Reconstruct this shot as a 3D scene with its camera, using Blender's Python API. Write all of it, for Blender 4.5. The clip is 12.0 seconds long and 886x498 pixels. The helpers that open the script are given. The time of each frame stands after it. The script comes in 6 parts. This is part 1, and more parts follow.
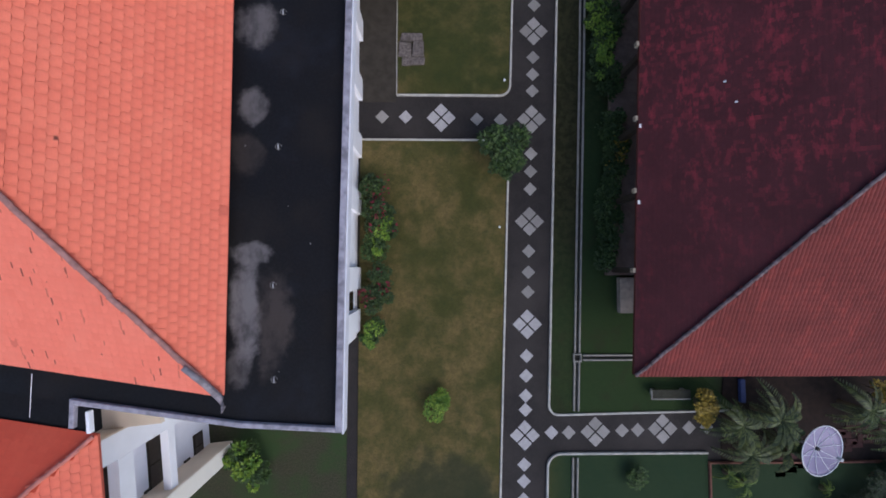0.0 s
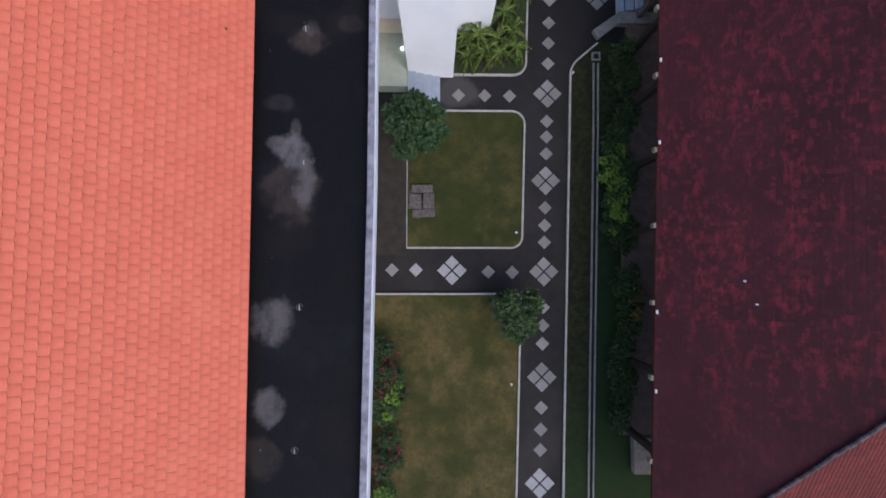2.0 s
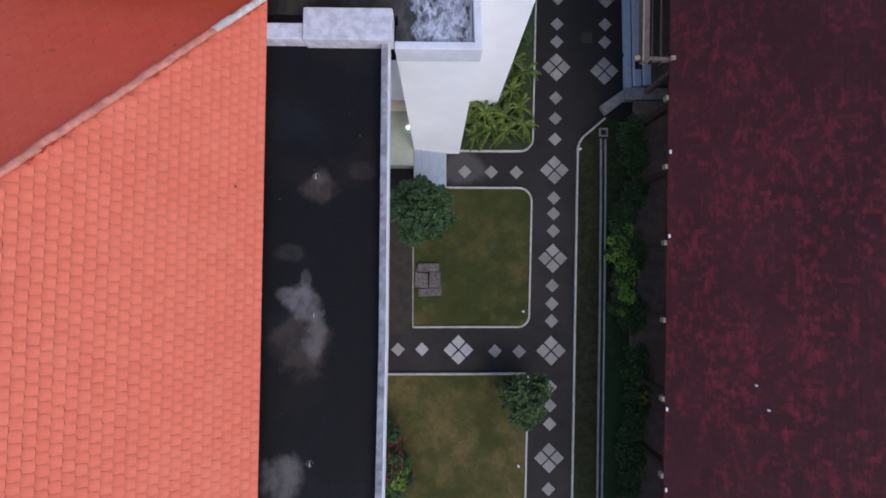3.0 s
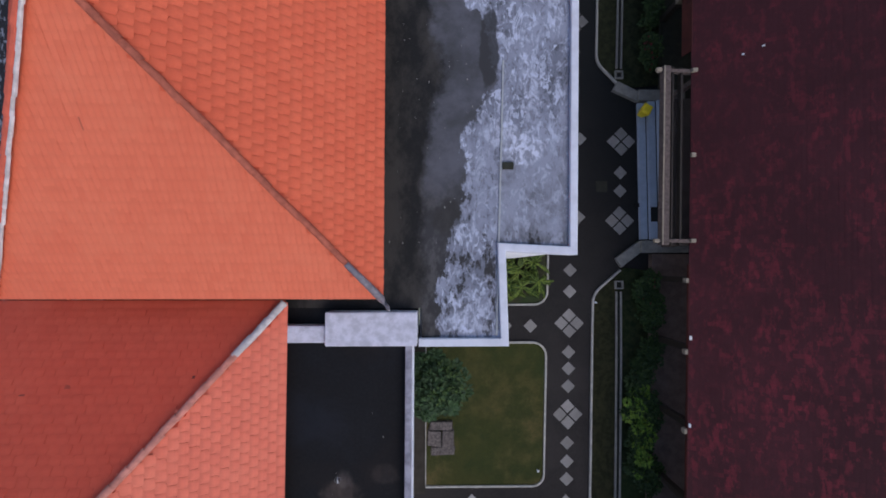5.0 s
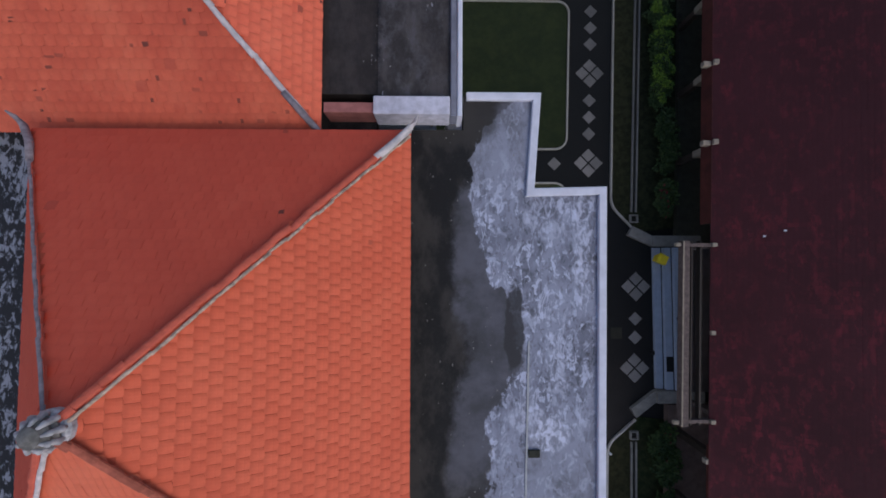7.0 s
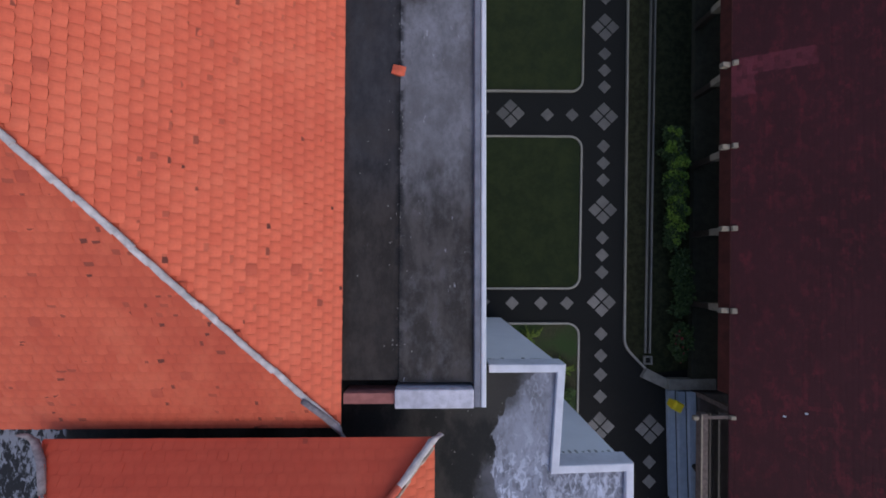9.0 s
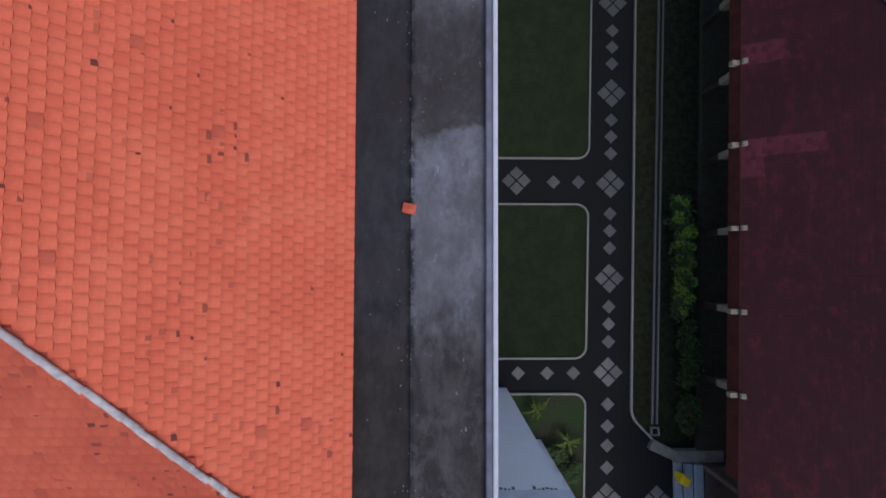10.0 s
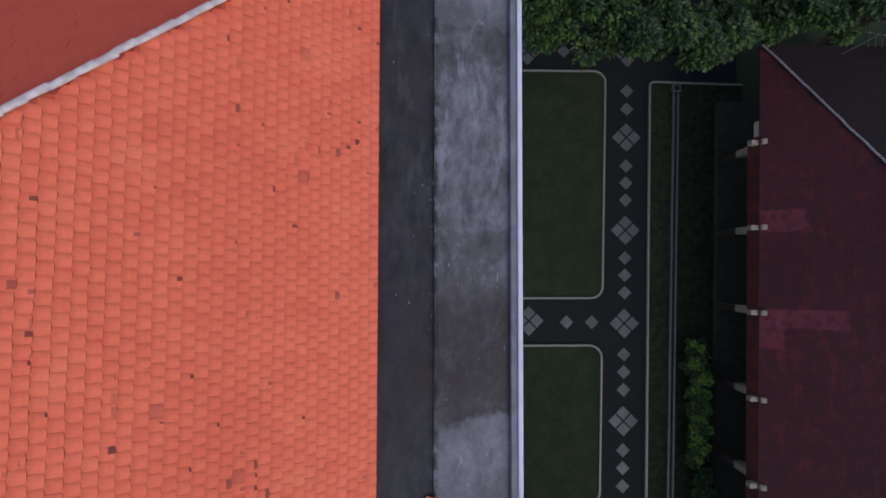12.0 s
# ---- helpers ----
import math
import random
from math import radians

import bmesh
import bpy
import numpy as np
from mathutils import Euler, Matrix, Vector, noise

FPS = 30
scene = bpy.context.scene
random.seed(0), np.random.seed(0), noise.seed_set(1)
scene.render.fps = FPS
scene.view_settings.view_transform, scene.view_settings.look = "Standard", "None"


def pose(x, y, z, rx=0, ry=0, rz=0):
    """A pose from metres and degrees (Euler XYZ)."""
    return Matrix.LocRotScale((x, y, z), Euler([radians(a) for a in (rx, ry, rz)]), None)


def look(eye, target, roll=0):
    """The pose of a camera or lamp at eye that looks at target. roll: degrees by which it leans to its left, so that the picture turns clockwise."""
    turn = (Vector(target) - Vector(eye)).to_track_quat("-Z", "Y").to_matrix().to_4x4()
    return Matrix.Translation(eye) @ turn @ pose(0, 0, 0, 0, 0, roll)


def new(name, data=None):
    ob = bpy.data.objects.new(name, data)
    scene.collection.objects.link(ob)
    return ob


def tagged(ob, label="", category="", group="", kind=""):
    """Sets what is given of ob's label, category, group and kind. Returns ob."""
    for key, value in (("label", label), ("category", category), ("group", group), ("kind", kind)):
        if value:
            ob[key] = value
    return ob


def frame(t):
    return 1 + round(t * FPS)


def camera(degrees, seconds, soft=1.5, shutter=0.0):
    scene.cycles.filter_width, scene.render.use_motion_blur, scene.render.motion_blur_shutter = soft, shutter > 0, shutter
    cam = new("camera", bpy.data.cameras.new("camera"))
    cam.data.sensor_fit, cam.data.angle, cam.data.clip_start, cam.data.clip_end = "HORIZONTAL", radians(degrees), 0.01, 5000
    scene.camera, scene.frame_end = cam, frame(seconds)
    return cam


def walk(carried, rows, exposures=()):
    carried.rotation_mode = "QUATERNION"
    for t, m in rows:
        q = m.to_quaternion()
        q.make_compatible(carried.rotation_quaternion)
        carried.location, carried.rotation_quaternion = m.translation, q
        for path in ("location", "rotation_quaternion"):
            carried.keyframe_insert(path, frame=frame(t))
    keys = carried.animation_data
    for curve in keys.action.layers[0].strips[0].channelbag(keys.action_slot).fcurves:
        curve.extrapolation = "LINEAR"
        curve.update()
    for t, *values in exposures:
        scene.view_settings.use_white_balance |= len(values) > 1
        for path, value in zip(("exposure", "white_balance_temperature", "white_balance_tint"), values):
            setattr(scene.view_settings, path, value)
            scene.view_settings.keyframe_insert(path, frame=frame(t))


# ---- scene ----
cam = camera(94.0, 12.0, soft=1.7)
# straight flight northwards over the courtyard, looking almost straight down
EYES = [
    (0.0, 1.370, 0.000), (0.5, 1.281, 1.425), (1.0, 1.182, 2.870), (1.5, 1.075, 4.330),
    (2.0, 0.962, 5.799), (2.5, 0.844, 7.269), (3.0, 0.724, 8.738), (3.5, 0.601, 10.199),
    (4.0, 0.479, 11.651), (4.5, 0.357, 13.089), (5.0, 0.236, 14.512), (5.5, 0.117, 15.918),
    (6.0, 0.000, 17.306), (6.5, -0.114, 18.677), (7.0, -0.225, 20.029), (7.5, -0.334, 21.365),
    (8.0, -0.439, 22.686), (8.5, -0.543, 23.995), (9.0, -0.645, 25.295), (9.5, -0.747, 26.589),
    (10.0, -0.848, 27.882), (10.5, -0.950, 29.179), (11.0, -1.055, 30.485), (11.5, -1.163, 31.808),
    (12.0, -1.276, 33.155),
]
walk(cam, [(t, pose(x, y, 15.5, 2.5, -0.9, 0.03)) for t, x, y in EYES],
     exposures=[(0.0, 0.44), (2.5, 0.42), (4.5, 0.18), (5.5, 0.03), (6.0, -0.05), (7.0, -0.13), (9.0, 0.0), (12.0, 0.0)])

# ---------------------------------------------------------------- light
world = bpy.data.worlds.new("sky")
scene.world = world
world.use_nodes = True
wn, wl = world.node_tree.nodes, world.node_tree.links
wn.clear()
sky = wn.new("ShaderNodeTexSky")
sky.sky_type = "NISHITA"
sky.sun_disc = False
sky.sun_elevation, sky.sun_rotation = radians(52), radians(142)
sky.air_density, sky.dust_density, sky.ozone_density = 1.0, 1.6, 2.0
bg = wn.new("ShaderNodeBackground")
bg.inputs["Strength"].default_value = 0.15
wo = wn.new("ShaderNodeOutputWorld")
wl.new(sky.outputs[0], bg.inputs[0])
wl.new(bg.outputs[0], wo.inputs[0])

lamp = bpy.data.lights.new("hazy_sun", "SUN")
lamp.energy, lamp.angle, lamp.color = 0.88, radians(40), (1.0, 0.94, 0.875)
sun = new("hazy_sun", lamp)
sun.matrix_world = look((24, -29, 35), (0, 0, 0))


# ---------------------------------------------------------------- materials
class Mat:
    """A node material with short ways to build it."""

    def __init__(self, name, rough=0.8, metal=0.0):
        self.m = bpy.data.materials.new(name)
        self.m.use_nodes = True
        self.n, self.l = self.m.node_tree.nodes, self.m.node_tree.links
        self.b = self.n["Principled BSDF"]
        self.b.inputs["Roughness"].default_value = rough
        self.b.inputs["Metallic"].default_value = metal
        self.b.inputs["Specular IOR Level"].default_value = 0.32
        self.co = self.n.new("ShaderNodeNewGeometry")

    def set(self, sock, v):
        if hasattr(v, "is_linked"):
            self.l.new(v, sock)
        elif isinstance(v, (tuple, list)) and len(v) == 3 and sock.type == "RGBA":
            sock.default_value = (*v, 1)
        else:
            sock.default_value = v

    def noise(self, scale, detail=4, rough=0.55, stretch=(1, 1, 1), shift=(0, 0, 0), warp=0.0):
        mp = self.n.new("ShaderNodeMapping")
        mp.inputs["Scale"].default_value, mp.inputs["Location"].default_value = stretch, shift
        self.l.new(self.co.outputs["Position"], mp.inputs[0])
        t = self.n.new("ShaderNodeTexNoise")
        t.inputs["Scale"].default_value, t.inputs["Detail"].default_value = scale, detail
        t.inputs["Roughness"].default_value, t.inputs["Distortion"].default_value = rough, warp
        self.l.new(mp.outputs[0], t.inputs["Vector"])
        return t.outputs["Fac"]

    def ramp(self, fac, lo, hi, a=0.0, b=1.0):
        r = self.n.new("ShaderNodeMapRange")
        r.interpolation_type = "SMOOTHSTEP"
        for k, v in (("From Min", lo), ("From Max", hi), ("To Min", a), ("To Max", b)):
            r.inputs[k].default_value = v
        self.set(r.inputs["Value"], fac)
        return r.outputs[0]

    def mix(self, fac, a, b, how="MIX"):
        x = self.n.new("ShaderNodeMix")
        x.data_type, x.blend_type = "RGBA", how
        self.set(x.inputs[0], fac)
        self.set(x.inputs[6], a)
        self.set(x.inputs[7], b)
        return x.outputs[2]

    def math(self, op, a, b=0.0):
        x = self.n.new("ShaderNodeMath")
        x.operation = op
        self.set(x.inputs[0], a)
        self.set(x.inputs[1], b)
        return x.outputs[0]

    def spot(self, x, y, rx, ry, wob=0.6, scale=1.2, sharp=0.65, square=False):
        """A ragged stain round a place of the plan: 1 inside, 0 outside."""
        s = self.n.new("ShaderNodeSeparateXYZ")
        self.l.new(self.co.outputs["Position"], s.inputs[0])
        dx = self.math("DIVIDE", self.math("SUBTRACT", s.outputs[0], x), rx)
        dy = self.math("DIVIDE", self.math("SUBTRACT", s.outputs[1], y), ry)
        if square:
            r = self.math("MAXIMUM", self.math("ABSOLUTE", dx), self.math("ABSOLUTE", dy))
        else:
            r = self.math("SQRT", self.math("ADD", self.math("MULTIPLY", dx, dx), self.math("MULTIPLY", dy, dy)))
        nz = self.noise(scale, 5, 0.6, shift=(x * 3.1, y * 1.7, 0))
        r = self.math("ADD", r, self.math("MULTIPLY", self.math("SUBTRACT", nz, 0.5), wob * 2))
        return self.ramp(r, sharp, 1.05, 1.0, 0.0)

    def profile(self, along, pts):
        """A line of the plan given by a few (along, across) pairs: the across value at each place."""
        lo, hi = pts[0][0], pts[-1][0]
        r = self.n.new("ShaderNodeValToRGB")
        e = r.color_ramp.elements
        while len(e) < len(pts):
            e.new(0.5)
        for i, (p, v) in enumerate(pts):
            e[i].position = (p - lo) / (hi - lo)
            e[i].color = ((v + 5) / 10,) * 3 + (1,)
        self.set(r.inputs[0], self.math("DIVIDE", self.math("SUBTRACT", along, lo), hi - lo))
        return self.math("SUBTRACT", self.math("MULTIPLY", r.outputs[0], 10.0), 5.0)

    def squiggles(self, scale, width, stretch=(1, 1, 1), shift=(0, 0, 0)):
        """Thin winding lines, such as lime leaves where water dried."""
        n = self.noise(scale, 3, 0.5, stretch, shift, 1.2)
        return self.ramp(self.math("ABSOLUTE", self.math("SUBTRACT", n, 0.5)), width * 0.3, width, 1.0, 0.0)

    def chance(self):
        """A random number for each loose piece, whether an object or an island of a joined mesh."""
        o = self.n.new("ShaderNodeObjectInfo")
        return self.math("FRACT", self.math("ADD", o.outputs["Random"], self.co.outputs["Random Per Island"]))

    def bump(self, fac, strength=0.3, dist=0.02):
        b = self.n.new("ShaderNodeBump")
        b.inputs["Strength"].default_value, b.inputs["Distance"].default_value = strength, dist
        self.l.new(fac, b.inputs["Height"])
        self.l.new(b.outputs[0], self.b.inputs["Normal"])

    def done(self, color, rough=None):
        self.set(self.b.inputs["Base Color"], color)
        if rough is not None:
            self.set(self.b.inputs["Roughness"], rough)
        return self.m


def plain(name, color, rough=0.8, metal=0.0, vary=0.25, scale=6.0, bump=0.15):
    m = Mat(name, rough, metal)
    f = m.noise(scale, 5, 0.6)
    g = m.noise(scale * 0.17, 3, 0.5, shift=(7, 3, 1))
    dark = tuple(c * (1 - vary) for c in color)
    c = m.mix(m.ramp(f, 0.3, 0.7), dark, color)
    c = m.mix(m.ramp(g, 0.45, 0.7, 0, 0.5), c, tuple(c_ * (1 - vary * 0.8) for c_ in color))
    m.bump(f, bump, 0.01)
    return m.done(c)


def clay(name, base, light, dark, spots=0.015, rot=0.0, grime_shade=0.38, whole=1.0, slim=False, blotch=0.5):
    """Clay roof tiles: a tone for each tile, weathering across the whole slope, chipped ones in clusters."""
    m = Mat(name, 0.75)
    k = m.chance()
    c = m.mix(m.ramp(k, 0.0, 1.0), base, light)
    big = m.noise(0.35, 5, 0.6, shift=(rot, 2, 0))
    c = m.mix(m.ramp(big, 0.42, 0.72, 0, blotch), c, dark)
    patch = m.noise(1.7, 4, 0.6, shift=(rot * 2, 5, 1))
    c = m.mix(m.ramp(patch, 0.50, 0.70, 0, blotch * 0.6), c, dark)
    fine = m.noise(28, 4, 0.6)
    c = m.mix(m.ramp(fine, 0.35, 0.75, 0, 0.3), c, dark)
    uv = m.n.new("ShaderNodeUVMap")
    s = m.n.new("ShaderNodeSeparateXYZ")
    m.l.new(uv.outputs[0], s.inputs[0])
    du = m.math("ABSOLUTE", m.math("SUBTRACT", m.math("MULTIPLY", s.outputs[0], 2.0), 1.0))
    # joint dirt, with shading of camber and overlap put into the colour
    joint = m.math("MAXIMUM", m.ramp(du, 0.25, 1.0, 0.0, 0.66), m.ramp(s.outputs[1], 0.45, 1.0))
    groove_dark = m.math("MULTIPLY", joint, m.ramp(m.noise(4.0, 4, 0.6, shift=(5, 5, 5)), 0.3, 0.7, 0.6, 1.0))
    c = m.mix(m.math("MULTIPLY", groove_dark, grime_shade), c, tuple(q * 0.60 for q in dark))
    k2 = m.math("FRACT", m.math("MULTIPLY", k, 37.7))
    c = m.mix(m.ramp(k2, 0.86, 1.0, 0, 0.45), c, dark)
    worn = m.math("LESS_THAN", m.math("FRACT", m.math("MULTIPLY", k, 91.3)), spots * whole)
    c = m.mix(m.math("MULTIPLY", worn, 0.42), c, (0.36, 0.062, 0.042))
    lichen = m.ramp(m.noise(1.1, 5, 0.65, shift=(rot * 5, 1, 3)), 0.48, 0.70, 0, blotch * 0.6)
    c = m.mix(lichen, c, (light[0] * 0.98, light[1] * 1.16, light[2] * 1.18))
    # chips, each with a width and a depth of its own
    herd = m.ramp(m.noise(0.9, 3, 0.6, shift=(rot, rot * 3, 2)), 0.42, 0.66, 0.25, 2.6)
    chip = m.math("LESS_THAN", m.math("FRACT", m.math("MULTIPLY", k, 53.9)), m.math("MULTIPLY", herd, spots * 1.6))
    k3 = m.math("FRACT", m.math("MULTIPLY", k, 17.3))
    k4 = m.math("FRACT", m.math("MULTIPLY", k, 71.9))
    half = m.math("ADD", m.math("MULTIPLY", k4, 0.08 if slim else 0.32), 0.07 if slim else 0.13)
    off = m.math("ABSOLUTE", m.math("SUBTRACT", s.outputs[0], m.math("ADD", m.math("MULTIPLY", k3, 0.6), 0.2)))
    across = m.math("LESS_THAN", off, half)
    depth = m.math("LESS_THAN", s.outputs[1], m.math("ADD", m.math("MULTIPLY", k2, 0.6 if slim else 0.4), 0.9 if slim else 0.12))
    c = m.mix(m.math("MULTIPLY", m.math("MULTIPLY", chip, m.math("MULTIPLY", across, depth)), m.ramp(k3, 0.0, 1.0, 0.3, 0.95)), c, (0.15, 0.042, 0.030))
    m.bump(fine, 0.25, 0.006)
    return m.done(c)


M_TILE_S = clay("clay_tile_faded", (0.785, 0.180, 0.112), (0.825, 0.199, 0.124), (0.715, 0.151, 0.094), 0.0015, 1)
M_TILE_SS = clay("clay_tile_flaking", (0.810, 0.192, 0.128), (0.840, 0.208, 0.140), (0.740, 0.160, 0.104), 0.05, 1, 0.10, 0.04, slim=True)
M_TILE_C_PLAIN = clay("clay_tile_orange_smooth", (0.750, 0.166, 0.086), (0.780, 0.182, 0.096), (0.690, 0.142, 0.073), 0.0006, 4, grime_shade=0.16, slim=True)
M_TILE_N_PLAIN = clay("clay_tile_weathered_smooth", (0.640, 0.120, 0.062), (0.700, 0.141, 0.074), (0.510, 0.083, 0.046), 0.075, 9, grime_shade=0.24, whole=0.2, blotch=0.75)
# for slopes turned from the sun: their shade put into a deeper red
M_TILE_SHADED = clay("clay_tile_shaded_red", (0.660, 0.090, 0.048), (0.695, 0.101, 0.054), (0.580, 0.079, 0.043), 0.002, 6, grime_shade=0.06)
M_TILE_C = clay("clay_tile_orange", (0.750, 0.137, 0.066), (0.790, 0.153, 0.075), (0.670, 0.113, 0.055), 0.0004, 4)
M_TILE_N = clay("clay_tile_weathered", (0.850, 0.168, 0.088), (0.900, 0.190, 0.102), (0.735, 0.127, 0.070), 0.04, 9, blotch=0.65, whole=0.14)


def old_tile(name, base, red, amount, patches=(), south=0.25):
    m = Mat(name, 0.85)
    m.b.inputs["Specular IOR Level"].default_value = 0.3
    k = m.chance()
    big = m.noise(0.45, 5, 0.65, shift=(3, 1, 0))
    mid = m.noise(3.4, 6, 0.7, stretch=(1.3, 0.55, 1), shift=(9, 4, 0))
    zone = m.noise(0.55, 4, 0.6, shift=(2, 7, 0))
    c = m.mix(m.ramp(k, 0, 1), base, tuple(x * 1.07 for x in base))
    c = m.mix(m.ramp(big, 0.35, 0.65, 0, 0.7), c, tuple(x * 0.62 for x in base))
    w = m.math("MULTIPLY", m.math("MULTIPLY", m.ramp(mid, 0.50, 0.60), m.ramp(zone, 0.32, 0.52, 0.15, 1.0)), m.ramp(k, 0.0, 0.9, 0.5, 1.0))
    s = m.n.new("ShaderNodeSeparateXYZ")
    m.l.new(m.co.outputs["Position"], s.inputs[0])
    # tiles get darker and less red towards the north
    darker = m.ramp(m.math("ADD", s.outputs[1], m.math("MULTIPLY", big, 12.0)), 14.0, 30.0, 0.0, 1.0)
    w = m.math("MULTIPLY", w, m.math("SUBTRACT", 1.0, m.math("MULTIPLY", darker, 0.3)))
    w = m.math("MULTIPLY", w, m.ramp(m.math("ADD", s.outputs[1], m.math("MULTIPLY", zone, 6.0)), 3.0, 8.0, south, 1.0))
    snap = m.n.new("ShaderNodeVectorMath")
    snap.operation = "SNAP"
    snap.inputs[1].default_value = (0.1207, 0.13, 50.0)
    m.l.new(m.co.outputs["Position"], snap.inputs[0])
    cell = m.n.new("ShaderNodeTexNoise")
    cell.inputs["Scale"].default_value, cell.inputs["Detail"].default_value, cell.inputs["Roughness"].default_value = 2.8, 5, 0.75
    m.l.new(snap.outputs[0], cell.inputs["Vector"])
    cells = m.math("MULTIPLY", m.ramp(cell.outputs["Fac"], 0.50, 0.68), m.ramp(zone, 0.36, 0.56, 0.2, 1.0))
    cells = m.math("MULTIPLY", cells, m.ramp(m.math("ADD", s.outputs[1], m.math("MULTIPLY", zone, 6.0)), 3.0, 8.0, south, 1.0))
    cells = m.math("MULTIPLY", cells, m.math("SUBTRACT", 1.0, m.math("MULTIPLY", darker, 0.35)))
    w = m.math("ADD", m.math("MULTIPLY", w, 0.55), m.math("MULTIPLY", cells, 0.55))
    c = m.mix(m.math("MULTIPLY", w, amount), c, red)
    c = m.mix(m.math("MULTIPLY", darker, 0.45), c, tuple(x * 0.5 for x in base))
    for x, y, rx, ry in patches:
        c = m.mix(m.math("MULTIPLY", m.spot(x, y, rx, ry, 0.25, 5.0, 0.85, True), m.ramp(k, 0, 0.6, 0.25, 0.6)), c, (0.17, 0.032, 0.048))
    fine = m.noise(30, 4, 0.6)
    c = m.mix(m.ramp(fine, 0.4, 0.8, 0, 0.4), c, tuple(x * 0.5 for x in base))
    m.bump(fine, 0.3, 0.006)
    return m.done(c)


# tone by facing: staining, plus south light and north shade in the colour
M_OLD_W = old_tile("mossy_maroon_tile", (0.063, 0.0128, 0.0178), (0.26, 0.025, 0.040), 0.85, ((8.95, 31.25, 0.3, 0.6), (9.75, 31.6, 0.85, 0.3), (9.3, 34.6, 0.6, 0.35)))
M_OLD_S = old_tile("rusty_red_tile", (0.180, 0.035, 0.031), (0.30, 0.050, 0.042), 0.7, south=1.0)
M_OLD_N = old_tile("shaded_maroon_tile", (0.020, 0.0085, 0.010), (0.07, 0.015, 0.015), 0.3)

# tail faces: the shadow line under each course put into darker colours
EDGES = {m_.name: plain(m_.name + "_edge", c_, 0.9, vary=0.3, scale=20) for m_, c_ in (
    (M_TILE_S, (0.38, 0.075, 0.055)), (M_TILE_SHADED, (0.58, 0.105, 0.062)), (M_TILE_C_PLAIN, (0.55, 0.10, 0.055)), (M_TILE_N_PLAIN, (0.13, 0.030, 0.020)), (M_TILE_SS, (0.60, 0.13, 0.09)), (M_TILE_C, (0.33, 0.052, 0.03)), (M_TILE_N, (0.36, 0.06, 0.038)),
    (M_OLD_W, (0.042, 0.010, 0.015)), (M_OLD_S, (0.07, 0.02, 0.018)), (M_OLD_N, (0.014, 0.007, 0.008)))}
M_CLAYBASE = plain("roof_underlay", (0.62, 0.13, 0.085), 0.9)
M_BASE_S = plain("faded_roof_underlay", (0.66, 0.145, 0.095), 0.9)
M_BASE_C = plain("orange_roof_underlay", (0.62, 0.105, 0.055), 0.9)
M_BASE_N = plain("weathered_roof_underlay", (0.66, 0.12, 0.065), 0.9)
M_OLDBASE = plain("old_roof_underlay", (0.035, 0.014, 0.018), 0.9)
M_HIP_GREY = plain("grey_mortar_hip", (0.34, 0.29, 0.31), 0.85, vary=0.45, scale=9)
M_HIP_WHITE = plain("whitewashed_hip", (0.72, 0.64, 0.63), 0.85, vary=0.4, scale=7)
M_HIP_CLAY_PALE = plain("pale_clay_hip", (0.62, 0.22, 0.18), 0.85, vary=0.4, scale=8)
M_HIP_PINK = plain("half_whitewashed_hip", (0.72, 0.28, 0.215), 0.85, vary=0.45, scale=6)
M_HIP_DUSTY = plain("dusty_clay_hip", (0.40, 0.20, 0.18), 0.9, vary=0.35, scale=9)
M_HIP_BROWN = plain("brown_clay_hip", (0.50, 0.135, 0.085), 0.9, vary=0.4, scale=9)
M_HIP_RED = plain("red_clay_hip", (0.66, 0.13, 0.08), 0.85, vary=0.25, scale=7)
M_HIP_CREAM = plain("cream_mortar_line", (0.62, 0.47, 0.36), 0.9, vary=0.6, scale=11)
M_HIP_OLD_PALE = plain("flaking_mortar_hip", (0.20, 0.15, 0.16), 0.85, vary=0.75, scale=8)
M_HIP_OLD = plain("blackened_hip", (0.07, 0.045, 0.05), 0.85, vary=0.5, scale=7)
M_WHITE = plain("white_wall_paint", (0.91, 0.90, 0.95), 0.6, vary=0.05, scale=1.5, bump=0.05)
# white loggia wall, its lilac shade put into the paint colour
M_WALL_SHADE = plain("shade_tint_wall_paint", (0.86, 0.83, 0.90), 0.7, vary=0.06, scale=1.5, bump=0.05)
M_CREAM = plain("cream_trim_paint", (0.74, 0.62, 0.50), 0.7, vary=0.1, scale=2, bump=0.05)
M_DARKIN = plain("dark_glass_panel", (0.02, 0.018, 0.016), 0.25, vary=0.3)
M_FRAME = plain("dark_timber_frame", (0.035, 0.025, 0.02), 0.6)
M_REDWOOD = plain("red_fascia_paint", (0.105, 0.023, 0.017), 0.75, vary=0.45, scale=3)
M_BEAM = plain("weathered_carved_timber", (0.15, 0.11, 0.10), 0.8, vary=0.5, scale=9)
M_CREAM_PALE = plain("pale_cream_paint", (0.90, 0.84, 0.76), 0.7, vary=0.06, scale=2, bump=0.05)
M_TIPS = plain("white_beam_paint", (0.32, 0.265, 0.205), 0.75, vary=0.3, scale=9)
M_STEP = plain("blue_grey_step_tile", (0.36, 0.42, 0.52), 0.55, vary=0.15, scale=5, bump=0.05)
M_TERR = plain("pale_green_terrace_tile", (0.48, 0.52, 0.44), 0.5, vary=0.1)


